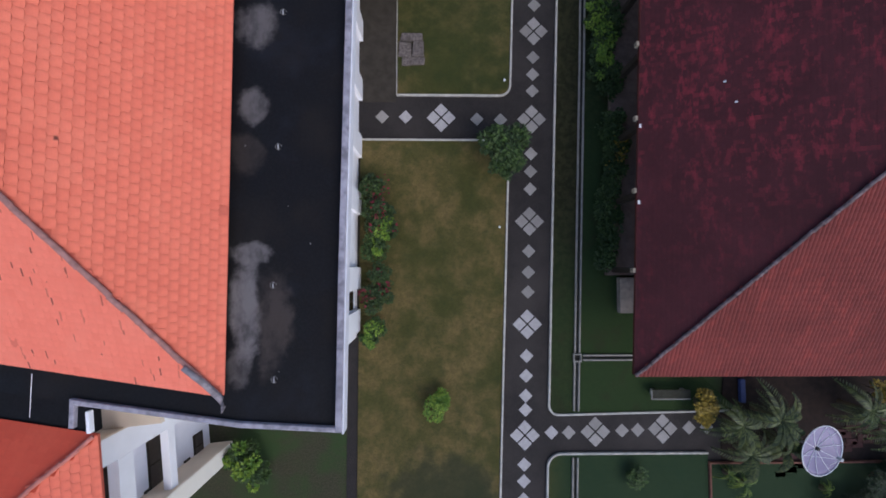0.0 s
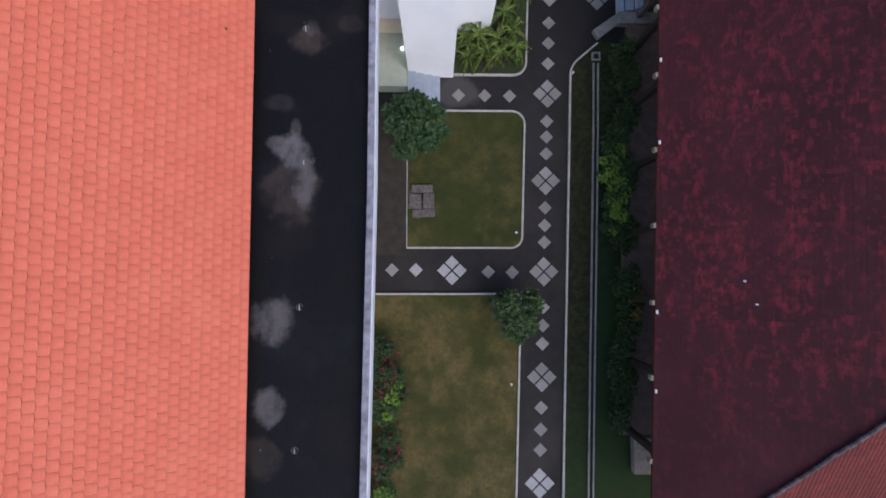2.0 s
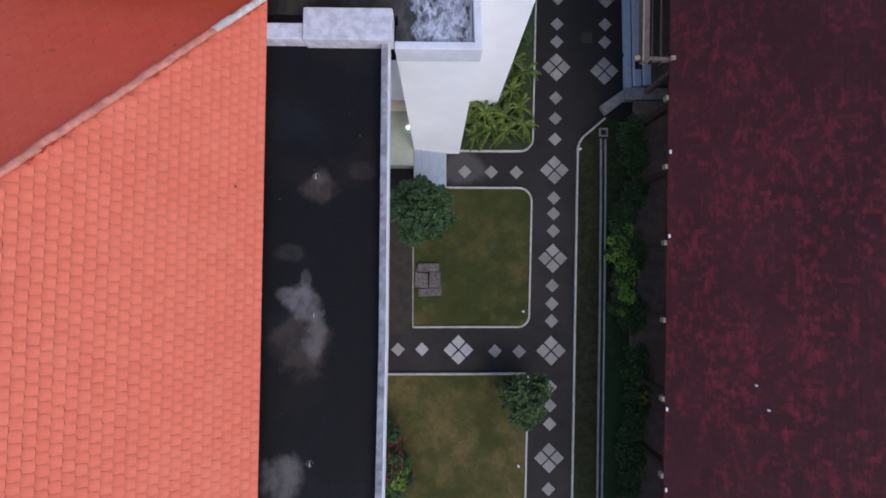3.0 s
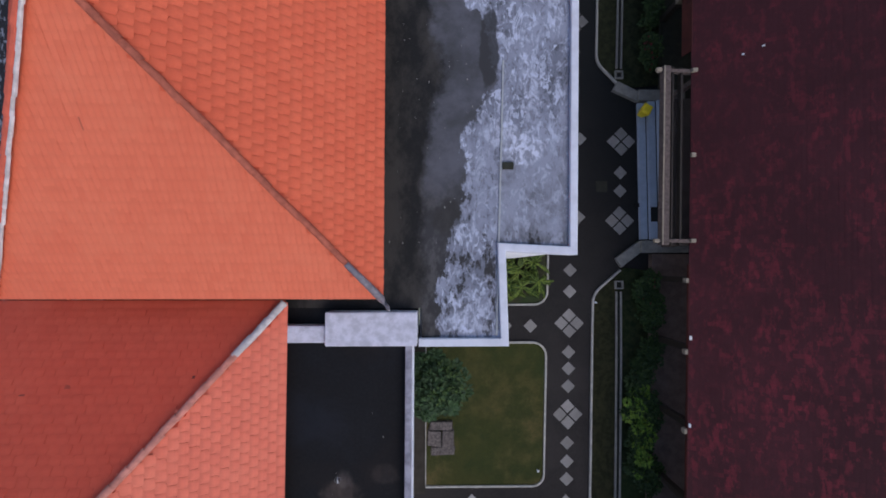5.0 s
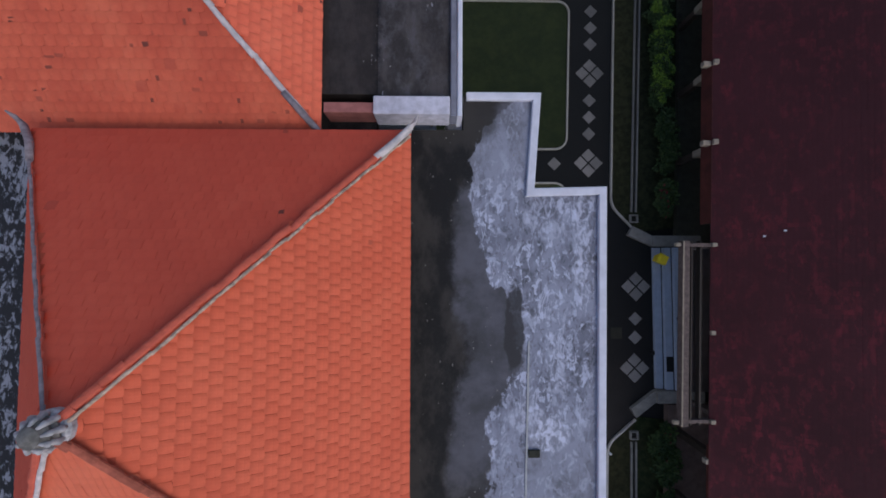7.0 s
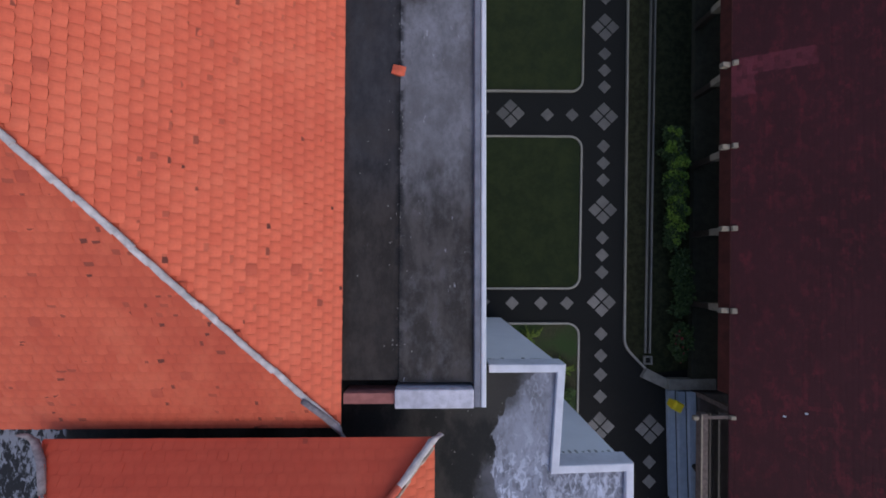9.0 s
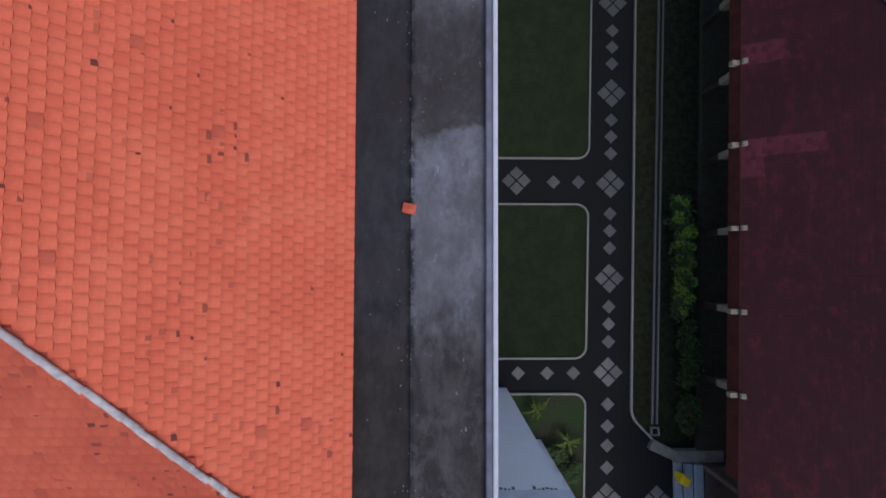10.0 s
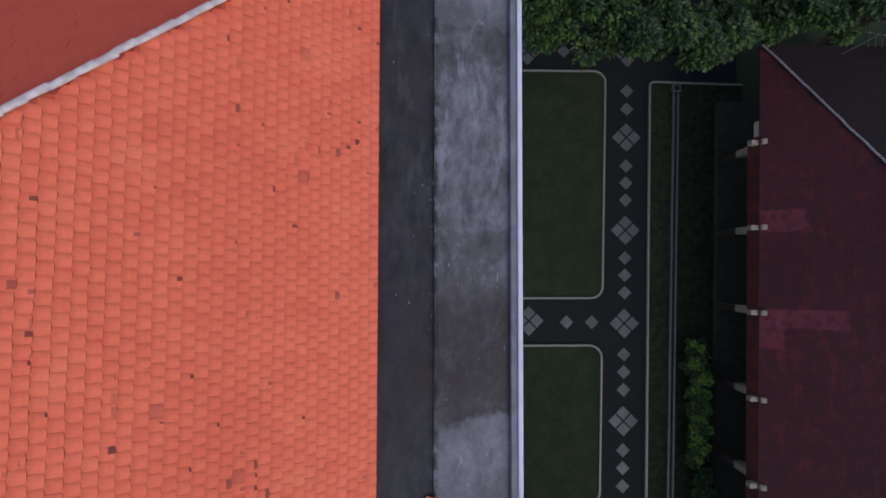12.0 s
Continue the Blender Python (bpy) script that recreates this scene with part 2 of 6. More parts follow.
def blotched(name, color, darker, vary=0.3):
    """Painted concrete with dark specks, darker towards the north end of the garden."""
    m = Mat(name, 0.85)
    a, b = m.noise(5, 5, 0.65), m.noise(22, 4, 0.6)
    c = m.mix(m.ramp(a, 0.35, 0.65), tuple(q * (1 - vary) for q in color), color)
    s = m.n.new("ShaderNodeSeparateXYZ")
    m.l.new(m.co.outputs["Position"], s.inputs[0])
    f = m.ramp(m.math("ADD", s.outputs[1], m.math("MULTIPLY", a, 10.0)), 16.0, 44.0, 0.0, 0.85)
    c = m.mix(f, c, darker)
    c = m.mix(m.ramp(b, 0.55, 0.75, 0, 0.4), c, darker)
    m.bump(b, 0.2, 0.005)
    return m.done(c)


M_KERB = blotched("white_kerb_paint", (0.50, 0.475, 0.44), (0.13, 0.13, 0.112))
M_DRAIN = blotched("drain_edge_concrete", (0.28, 0.265, 0.245), (0.085, 0.086, 0.078))
M_DARKGAP = plain("damp_drain_bed", (0.02, 0.02, 0.018), 0.9)
M_RING = plain("grey_mortar_ring", (0.16, 0.15, 0.15), 0.9)
M_PIPE = plain("grey_vent_pipe", (0.45, 0.45, 0.46), 0.5)
M_ANT = plain("dull_antenna_metal", (0.16, 0.16, 0.17), 0.6)
M_YELLOW = plain("yellow_bin_plastic", (0.85, 0.64, 0.03), 0.5, vary=0.15)
M_BLACK = plain("black_rubber", (0.012, 0.012, 0.013), 0.7)
M_BLUE = plain("blue_painted_post", (0.03, 0.05, 0.16), 0.6)
M_DISH = plain("dish_mesh_grey", (0.27, 0.23, 0.35), 0.5, vary=0.15, scale=3, bump=0.02)
M_DISHRIB = plain("dish_rib_white", (0.75, 0.75, 0.78), 0.5, vary=0.1)
M_STONE = plain("grey_stone", (0.18, 0.152, 0.146), 0.9, vary=0.6, scale=12, bump=0.4)
M_FINIAL = plain("finial_stone", (0.60, 0.58, 0.60), 0.9, vary=0.55, scale=14, bump=0.5)
M_FINIAL_DARK = plain("mossy_finial_stone", (0.26, 0.24, 0.22), 0.9, vary=0.6, scale=12, bump=0.5)
M_BARK = plain("bark", (0.11, 0.075, 0.05), 0.9, vary=0.4, scale=14, bump=0.5)


def make_paving():
    m = Mat("dark_washed_paving", 0.8)
    m.b.inputs["Specular IOR Level"].default_value = 0.15
    a, b, c3 = m.noise(55, 3, 0.7), m.noise(2.2, 5, 0.6), m.noise(0.3, 4, 0.6)
    c = m.mix(m.ramp(a, 0.3, 0.75), (0.019, 0.0164, 0.0168), (0.044, 0.038, 0.037))
    c = m.mix(m.ramp(b, 0.45, 0.75, 0, 0.55), c, (0.020, 0.017, 0.018))
    c = m.mix(m.ramp(c3, 0.45, 0.7, 0, 0.5), c, (0.062, 0.053, 0.050))
    s = m.n.new("ShaderNodeSeparateXYZ")
    m.l.new(m.co.outputs["Position"], s.inputs[0])
    # paving turns darker and bluer towards the north
    drab = m.ramp(m.math("ADD", s.outputs[1], m.math("MULTIPLY", c3, 14.0)), 14.0, 32.0, 0.0, 0.9)
    c = m.mix(drab, c, (0.0078, 0.0094, 0.0102))
    c = m.mix(m.math("MULTIPLY", m.spot(1.75, 12.45, 0.9, 0.75, 0.5), 0.6), c, (0.10, 0.094, 0.092))
    m.bump(a, 0.4, 0.008)
    return m.done(c)


def make_paver():
    m = Mat("grey_paver", 0.75)
    k = m.chance()
    a = m.noise(35, 4, 0.6)
    b = m.noise(1.4, 4, 0.6)
    c = m.mix(k, (0.23, 0.217, 0.208), (0.34, 0.317, 0.306))
    c = m.mix(m.ramp(a, 0.35, 0.75, 0, 0.4), c, (0.15, 0.14, 0.14))
    c = m.mix(m.ramp(b, 0.45, 0.7, 0, 0.4), c, (0.19, 0.17, 0.16))
    s = m.n.new("ShaderNodeSeparateXYZ")
    m.l.new(m.co.outputs["Position"], s.inputs[0])
    # pavers grow darker towards the north
    drab = m.ramp(m.math("ADD", s.outputs[1], m.math("MULTIPLY", b, 14.0)), 16.0, 44.0, 0.0, 0.85)
    c = m.mix(drab, c, (0.048, 0.051, 0.054))
    m.bump(a, 0.25, 0.005)
    return m.done(c)


def make_grass():
    m = Mat("lawn_grass", 0.95)
    m.b.inputs["Specular IOR Level"].default_value = 0.3
    a, b = m.noise(60, 3, 0.7), m.noise(7, 5, 0.65)
    p, q = m.noise(0.42, 5, 0.62, shift=(4, 1, 0)), m.noise(1.3, 5, 0.65, shift=(1, 8, 0))
    c = m.mix(m.ramp(a, 0.3, 0.75), (0.034, 0.038, 0.010), (0.074, 0.076, 0.016))
    c = m.mix(m.ramp(b, 0.4, 0.75, 0, 0.5), c, (0.032, 0.037, 0.009))
    c = m.mix(m.ramp(m.noise(2.6, 5, 0.7, shift=(6, 2, 0)), 0.5, 0.68, 0, 0.55), c, (0.020, 0.040, 0.011))
    dry = m.math("MULTIPLY", m.ramp(p, 0.36, 0.60, 0.05, 1.0), m.ramp(q, 0.36, 0.62, 0.35, 1.0))
    # the south lawn is worn and dry, the north ones turn a darker green
    s = m.n.new("ShaderNodeSeparateXYZ")
    m.l.new(m.co.outputs["Position"], s.inputs[0])
    dry = m.math("MULTIPLY", dry, m.ramp(s.outputs[1], 4.0, 14.0, 1.0, 0.12))
    dry = m.math("MULTIPLY", dry, m.ramp(s.outputs[0], 3.9, 5.2, 1.0, 0.1))
    c = m.mix(m.math("MULTIPLY", dry, 0.85), c, m.mix(m.ramp(b, 0.35, 0.65), (0.125, 0.090, 0.036), (0.190, 0.135, 0.050)))
    c = m.mix(m.ramp(m.noise(16, 4, 0.7, shift=(3, 3, 0)), 0.5, 0.72, 0, 0.5), c, (0.024, 0.034, 0.010))
    lush = m.math("MULTIPLY", m.ramp(s.outputs[0], 4.8, 6.4), m.ramp(s.outputs[1], -2.0, 8.0, 0.85, 0.0))
    c = m.mix(lush, c, m.mix(m.ramp(a, 0.3, 0.75), (0.008, 0.026, 0.011), (0.017, 0.047, 0.019)))
    c = m.mix(m.math("MULTIPLY", m.spot(1.6, -9.0, 2.6, 2.4, 0.5), 0.75), c, m.mix(m.ramp(a, 0.3, 0.75), (0.018, 0.026, 0.012), (0.036, 0.040, 0.020)))
    c = m.mix(m.math("MULTIPLY", m.ramp(s.outputs[1], 5.0, 7.0), m.ramp(q, 0.34, 0.58, 0.75, 0.2)), c, m.mix(m.ramp(a, 0.3, 0.75), (0.018, 0.030, 0.008), (0.042, 0.056, 0.012)))
    north_green = m.ramp(s.outputs[1], 16.0, 24.0, 0.0, 0.9)
    c = m.mix(north_green, c, m.mix(m.ramp(m.math("ADD", m.math("MULTIPLY", q, 0.6), m.math("MULTIPLY", b, 0.4)), 0.40, 0.62), (0.0105, 0.0185, 0.0066), (0.020, 0.031, 0.0098)))
    c = m.mix(m.math("MULTIPLY", north_green, m.ramp(a, 0.45, 0.75, 0, 0.5)), c, (0.010, 0.017, 0.006))
    m.bump(a, 0.8, 0.03)
    return m.done(c)


def make_verge():
    """Thin grass: brown and trodden beside the path, greener past the drain, shade painted in as near-black in the
    north.
    """
    m = Mat("verge_grass", 0.95)
    m.b.inputs["Specular IOR Level"].default_value = 0.15
    a, b, q = m.noise(50, 3, 0.7), m.noise(5, 5, 0.65), m.noise(1.1, 5, 0.65, shift=(2, 4, 0))
    s = m.n.new("ShaderNodeSeparateXYZ")
    m.l.new(m.co.outputs["Position"], s.inputs[0])
    X, Y = s.outputs[0], s.outputs[1]
    across = m.math("SUBTRACT", X, m.math("ADD", m.math("MULTIPLY", Y, 0.03), 6.68))
    trod = m.mix(m.ramp(b, 0.36, 0.64), (0.017, 0.018, 0.009), (0.036, 0.036, 0.017))
    green = m.mix(m.ramp(a, 0.3, 0.75), (0.017, 0.034, 0.013), (0.036, 0.060, 0.020))
    green = m.mix(m.ramp(Y, 3.0, 9.0), green, m.mix(m.ramp(b, 0.36, 0.64), (0.016, 0.024, 0.010), (0.036, 0.044, 0.017)))
    c = m.mix(m.ramp(across, -0.12, 0.12), trod, green)
    c = m.mix(m.ramp(Y, -2.0, 3.0, 0.7, 0.0), c, green)
    c = m.mix(m.ramp(q, 0.5, 0.7, 0, 0.5), c, (0.030, 0.027, 0.015))
    # north stretch: eave and tree shade put into the grass colour
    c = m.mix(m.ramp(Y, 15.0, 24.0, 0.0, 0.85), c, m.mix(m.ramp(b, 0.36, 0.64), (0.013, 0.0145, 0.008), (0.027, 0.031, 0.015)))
    m.bump(a, 0.8, 0.03)
    return m.done(c)


def make_earth():
    m = Mat("earth_and_weeds", 0.95)
    m.b.inputs["Specular IOR Level"].default_value = 0.15
    a, b = m.noise(20, 5, 0.7), m.noise(0.5, 5, 0.6)
    c = m.mix(m.ramp(a, 0.35, 0.7), (0.030, 0.036, 0.020), (0.075, 0.063, 0.042))
    c = m.mix(m.ramp(b, 0.4, 0.65), c, (0.034, 0.060, 0.022))
    m.bump(a, 0.6, 0.04)
    return m.done(c)


M_PAVING, M_PAVER, M_GRASS, M_EARTH, M_VERGE = make_paving(), make_paver(), make_grass(), make_earth(), make_verge()
M_PAVER_PALE = plain("pale_scrubbed_paver", (0.42, 0.40, 0.41), 0.75, vary=0.2, scale=9)
M_STRIP = plain("worn_strip_concrete", (0.048, 0.040, 0.032), 0.9, vary=0.4, scale=3)
M_STEPSTONE = plain("tan_step_stone", (0.30, 0.25, 0.22), 0.85, vary=0.4, scale=5)
M_SOIL = plain("red_brown_soil", (0.026, 0.0145, 0.012), 0.95, vary=0.5, scale=5, bump=0.5)
M_BRICKEDGE = plain("red_brown_edging", (0.20, 0.085, 0.06), 0.9, vary=0.35, scale=6)
M_REDPATH = plain("red_brick_path", (0.066, 0.026, 0.026), 0.9, vary=0.35, scale=5)
M_PLINTH = plain("dark_damp_plinth", (0.042, 0.042, 0.030), 0.9, vary=0.4, scale=5)
M_VERANDA = plain("brown_veranda_plaster", (0.17, 0.12, 0.105), 0.85, vary=0.35, scale=3)
M_SCRAP = plain("pale_scrap", (0.7, 0.72, 0.75), 0.6, vary=0.1)


def make_bitumen():
    m = Mat("black_bitumen_roof", 0.7)
    m.b.inputs["Specular IOR Level"].default_value = 0.18
    a, b = m.noise(18, 5, 0.65), m.noise(0.9, 5, 0.6)
    c = m.mix(m.ramp(a, 0.35, 0.75), (0.0052, 0.0050, 0.0062), (0.0100, 0.0094, 0.0110))
    c = m.mix(m.ramp(b, 0.48, 0.72, 0, 0.6), c, (0.020, 0.0165, 0.0155))
    c = m.mix(m.ramp(m.noise(0.7, 5, 0.65, shift=(9, 2, 0)), 0.52, 0.72, 0, 0.6), c, (0.013, 0.014, 0.020))
    # dried silt where puddles stood: place, half widths, how thick, and how brown
    silt = [(-1.9, 7.2, 0.55, 0.62, 0.35, 0.95), (-1.82, 8.05, 0.32, 0.36, 0.9, 0.1), (-1.58, 7.5, 0.26, 0.52, 0.75, 0.35), (-2.16, 8.2, 0.2, 0.16, 0.6, 0.3), (-1.78, 8.5, 0.12, 0.24, 0.5, 0.4),
            (-2.18, 4.75, 0.36, 0.48, 0.75, 0.3), (-2.2, 3.15, 0.30, 0.34, 0.75, 0.3), (-2.35, 2.2, 0.35, 0.5, 0.22, 0.9),
            (-1.62, 10.25, 0.38, 0.30, 0.5, 0.95), (-1.5, 10.5, 0.18, 0.20, 0.4, 0.6), (-0.75, 10.6, 0.3, 0.2, 0.2, 0.9), (-2.1, 9.0, 0.3, 0.2, 0.15, 0.5),
            (-2.28, -0.7, 0.30, 1.05, 1.0, 0.15), (-2.22, 0.25, 0.40, 0.22, 0.9, 0.15), (-1.75, -1.0, 0.36, 1.0, 0.35, 0.8), (-2.4, -1.9, 0.25, 0.5, 0.55, 0.2)]
    for x, y, rx, ry, k, br in silt:
        f = m.math("MULTIPLY", m.spot(x, y, rx * 1.15, ry * 1.1, 0.75, 2.2, 0.55), k)
        f = m.math("MULTIPLY", f, m.ramp(m.noise(2.6, 5, 0.6, stretch=(1.2, 0.7, 1), shift=(2, 2, 0)), 0.3, 0.62, 0.4, 1.0))
        c = m.mix(f, c, tuple(p + (q - p) * br for p, q in zip((0.165, 0.15, 0.155), (0.115, 0.083, 0.068))))
    m.bump(a, 0.3, 0.01)
    return m.done(c, m.ramp(b, 0.4, 0.7, 0.62, 0.85))


def make_mottled():
    m = Mat("limewashed_concrete_roof", 0.8)
    e = (1, 0.55, 1)
    a = m.noise(5.0, 6, 0.68, stretch=e)
    a2 = m.noise(1.5, 6, 0.66, stretch=e, shift=(3, 9, 0))
    b = m.noise(1.1, 6, 0.65, shift=(2, 6, 0))
    fl = m.noise(10.5, 4, 0.6, stretch=e, shift=(11, 3, 0), warp=0.6)
    f = m.noise(26, 4, 0.7)
    s = m.n.new("ShaderNodeSeparateXYZ")
    m.l.new(m.co.outputs["Position"], s.inputs[0])
    X, Y = s.outputs[0], s.outputs[1]
    wob = m.math("ADD", m.math("MULTIPLY", m.math("SUBTRACT", b, 0.5), 0.8), m.math("MULTIPLY", m.math("SUBTRACT", a2, 0.5), 0.5))
    x = m.math("ADD", X, wob)
    # floor of the tones: brown-black damp by the eave, thin grey film beside it
    drab = m.mix(m.ramp(a2, 0.4, 0.62), (0.013, 0.012, 0.012), (0.046, 0.040, 0.036))
    film = m.mix(m.ramp(b, 0.35, 0.65), (0.066, 0.064, 0.070), (0.118, 0.115, 0.135))
    film = m.mix(m.ramp(Y, 15.4, 16.6, 0.8, 0.0), film, m.mix(m.ramp(a, 0.42, 0.62), (0.030, 0.027, 0.026), (0.085, 0.077, 0.075)))
    b1 = m.profile(Y, ((13.0, -0.1), (15.0, -0.05), (16.8, -0.02), (18.3, 0.33), (19.8, 0.12), (21.1, 0.0), (22.0, 0.55), (23.4, 1.0)))
    c = m.mix(m.ramp(m.math("SUBTRACT", x, b1), -0.14, 0.16), drab, film)
    # lime crust: covers more and more towards the parapet, and breaks up into flecks
    b2 = m.profile(Y, ((13.0, 0.1), (14.0, 0.1), (15.2, 0.35), (16.6, 0.7), (17.3, 0.75), (18.2, 1.40), (19.2, 1.32), (19.8, 0.95), (20.5, 0.6), (22.1, 0.35), (22.8, 0.75), (23.4, 1.4)))
    cover = m.ramp(m.math("SUBTRACT", x, b2), -0.30, 0.30)
    thin = m.math("MULTIPLY", m.ramp(Y, 16.2, 17.3, 1.0, 0.0), m.ramp(X, 1.36, 1.42, 1.0, 0.0))
    cover = m.math("SUBTRACT", cover, m.math("MULTIPLY", thin, 0.42))
    cover = m.math("SUBTRACT", cover, m.math("MULTIPLY", m.spot(2.2, 15.1, 0.9, 0.5, 0.6, 2.0), 0.35))
    grain = m.math("ADD", m.math("MULTIPLY", a, 0.6), m.math("MULTIPLY", a2, 0.4))
    crust = m.ramp(m.math("ADD", grain, m.math("MULTIPLY", m.math("SUBTRACT", cover, 0.5), 0.55)), 0.47, 0.54)
    lime = m.mix(m.ramp(a2, 0.38, 0.62), (0.175, 0.18, 0.225), (0.30, 0.31, 0.385))
    lime = m.mix(m.math("MULTIPLY", m.ramp(fl, 0.52, 0.60), m.ramp(a2, 0.36, 0.56, 0.9, 0.4)), lime, (0.088, 0.088, 0.102))
    pale = m.math("MULTIPLY", m.ramp(m.noise(9.0, 4, 0.6, stretch=e, shift=(5, 8, 0), warp=0.5), 0.53, 0.62), m.ramp(b, 0.36, 0.58, 0.25, 0.95))
    lime = m.mix(pale, lime, (0.52, 0.54, 0.66))
    white = m.math("MULTIPLY", m.squiggles(2.3, 0.035, e), m.ramp(a, 0.46, 0.58))
    lime = m.mix(m.math("MULTIPLY", white, m.ramp(b, 0.4, 0.6, 0.25, 0.6)), lime, (0.60, 0.62, 0.75))
    calm = m.math("MAXIMUM", m.math("MULTIPLY", m.ramp(X, 1.46, 1.52), m.ramp(Y, 16.2, 17.4, 1.0, 0.0)), m.ramp(Y, 21.2, 22.2, 0.0, 1.2))
    lime = m.mix(m.math("MULTIPLY", calm, 0.55), lime, m.mix(m.ramp(a2, 0.4, 0.6), (0.17, 0.168, 0.19), (0.28, 0.285, 0.345)))
    c = m.mix(crust, c, lime)
    # drying stains and fresh lime
    c = m.mix(m.math("MULTIPLY", m.spot(1.27, 18.75, 0.20, 0.98, 0.55, 2.2, 0.8), 0.92), c, (0.040, 0.038, 0.040))
    c = m.mix(m.math("MULTIPLY", m.spot(0.45, 15.5, 0.30, 0.42, 0.7, 3.0), 0.75), c, (0.036, 0.032, 0.030))
    c = m.mix(m.math("MULTIPLY", m.spot(0.2, 22.9, 0.9, 0.6, 0.5), 0.8), c, (0.038, 0.034, 0.031))
    c = m.mix(m.math("MULTIPLY", m.spot(1.78, 22.6, 0.16, 0.9, 0.5), 0.8), c, (0.05, 0.048, 0.052))
    for px, py, rx, ry, k in ((1.95, 16.85, 0.40, 0.36, 0.95), (1.5, 17.15, 0.35, 0.3, 0.5), (2.62, 20.4, 0.2, 1.2, 0.6), (0.85, 13.5, 0.5, 0.35, 0.5), (1.9, 21.0, 0.5, 0.5, 0.35), (2.1, 17.9, 0.25, 0.8, 0.3)):
        k_ = m.math("MULTIPLY", m.ramp(fl, 0.42, 0.54, 1.0, 0.15), k)
        c = m.mix(m.math("MULTIPLY", m.spot(px, py, rx, ry, 0.9, 4.0), k_), c, (0.62, 0.63, 0.75))
    c = m.mix(m.ramp(X, -7.65, -7.55, 1.0, 0.0), c, m.mix(m.ramp(m.math("ADD", m.math("MULTIPLY", fl, 0.5), m.math("MULTIPLY", grain, 0.5)), 0.49, 0.56), (0.02, 0.02, 0.024), (0.25, 0.26, 0.31)))
    c = m.mix(m.ramp(f, 0.55, 0.75, 0, 0.3), c, (0.07, 0.068, 0.072))
    m.bump(f, 0.3, 0.01)
    return m.done(c)


def make_grey_deck(name, lo, hi, stain, bays=1.0):
    """Screed poured in bays, each with a tone of its own."""
    m = Mat(name, 0.75)
    a = m.noise(2.4, 8, 0.7, stretch=(1, 0.5, 1), shift=(5, 2, 0))
    b = m.noise(0.7, 5, 0.65, shift=(1, 1, 4))
    f = m.noise(24, 4, 0.7)
    c = m.mix(m.ramp(a, 0.32, 0.68), lo, hi)
    c = m.mix(m.ramp(b, 0.47, 0.64, 0, 0.6), c, stain)
    s = m.n.new("ShaderNodeSeparateXYZ")
    m.l.new(m.co.outputs["Position"], s.inputs[0])
    y = m.math("ADD", s.outputs[1], m.math("ADD", m.math("MULTIPLY", m.math("SUBTRACT", a, 0.5), 0.5), m.math("MULTIPLY", m.math("SUBTRACT", b, 0.5), 1.6)))
    bay = m.math("MULTIPLY", m.ramp(y, 30.20, 30.45), m.ramp(y, 32.2, 33.4, 1.0, 0.0))
    c = m.mix(m.math("MULTIPLY", bay, 0.88 * bays), c, stain)
    c = m.mix(m.math("MULTIPLY", m.ramp(y, 37.8, 37.86), 0.5), c, tuple(0.5 * p + 0.5 * q for p, q in zip(lo, hi)))
    c = m.mix(m.ramp(y, 26.0, 27.5, 0.9, 0.0), c, m.mix(m.ramp(a, 0.40, 0.62), tuple(q * 0.6 for q in stain), tuple(q * 1.25 for q in stain)))
    pale = m.math("MULTIPLY", m.ramp(y, 27.0, 27.7), m.ramp(y, 30.20, 30.45, 1.0, 0.0))
    c = m.mix(m.math("MULTIPLY", pale, 0.38 * bays), c, tuple(q * 0.95 for q in hi))
    dirt = m.noise(2.2, 7, 0.74, stretch=(1.2, 0.8, 1), shift=(8, 6, 0))
    c = m.mix(m.math("MULTIPLY", m.ramp(dirt, 0.48, 0.66), 0.6 * bays), c, tuple(0.35 * p + 0.65 * q for p, q in zip(hi, stain)))
    drip = m.math("MULTIPLY", m.ramp(m.noise(2.6, 5, 0.6, stretch=(1.6, 0.4, 1), shift=(3, 1, 0)), 0.55, 0.66), m.ramp(y, 33.4, 35.5, 0.0, 0.6))
    c = m.mix(drip, c, tuple(q * 1.25 for q in hi))
    scratch = m.math("MULTIPLY", m.ramp(m.noise(9.0, 3, 0.6, stretch=(1.6, 0.5, 1), shift=(4, 9, 0)), 0.66, 0.70), m.ramp(m.noise(1.4, 4, 0.6, shift=(7, 7, 0)), 0.50, 0.60))
    c = m.mix(m.math("MULTIPLY", scratch, 0.7 * bays), c, tuple(q * 1.5 for q in hi))
    # black seepage along the joint between the two pours
    seam = m.ramp(m.math("ABSOLUTE", m.math("ADD", s.outputs[0], 1.33)), 0.02, 0.13, 1.0, 0.0)
    c = m.mix(m.math("MULTIPLY", seam, m.ramp(m.noise(2.8, 5, 0.65, shift=(1, 9, 0)), 0.44, 0.56, 0.1, 0.9)), c, (0.013, 0.012, 0.014))
    c = m.mix(m.ramp(f, 0.5, 0.78, 0, 0.45), c, lo)
    m.bump(f, 0.3, 0.01)
    return m.done(c)


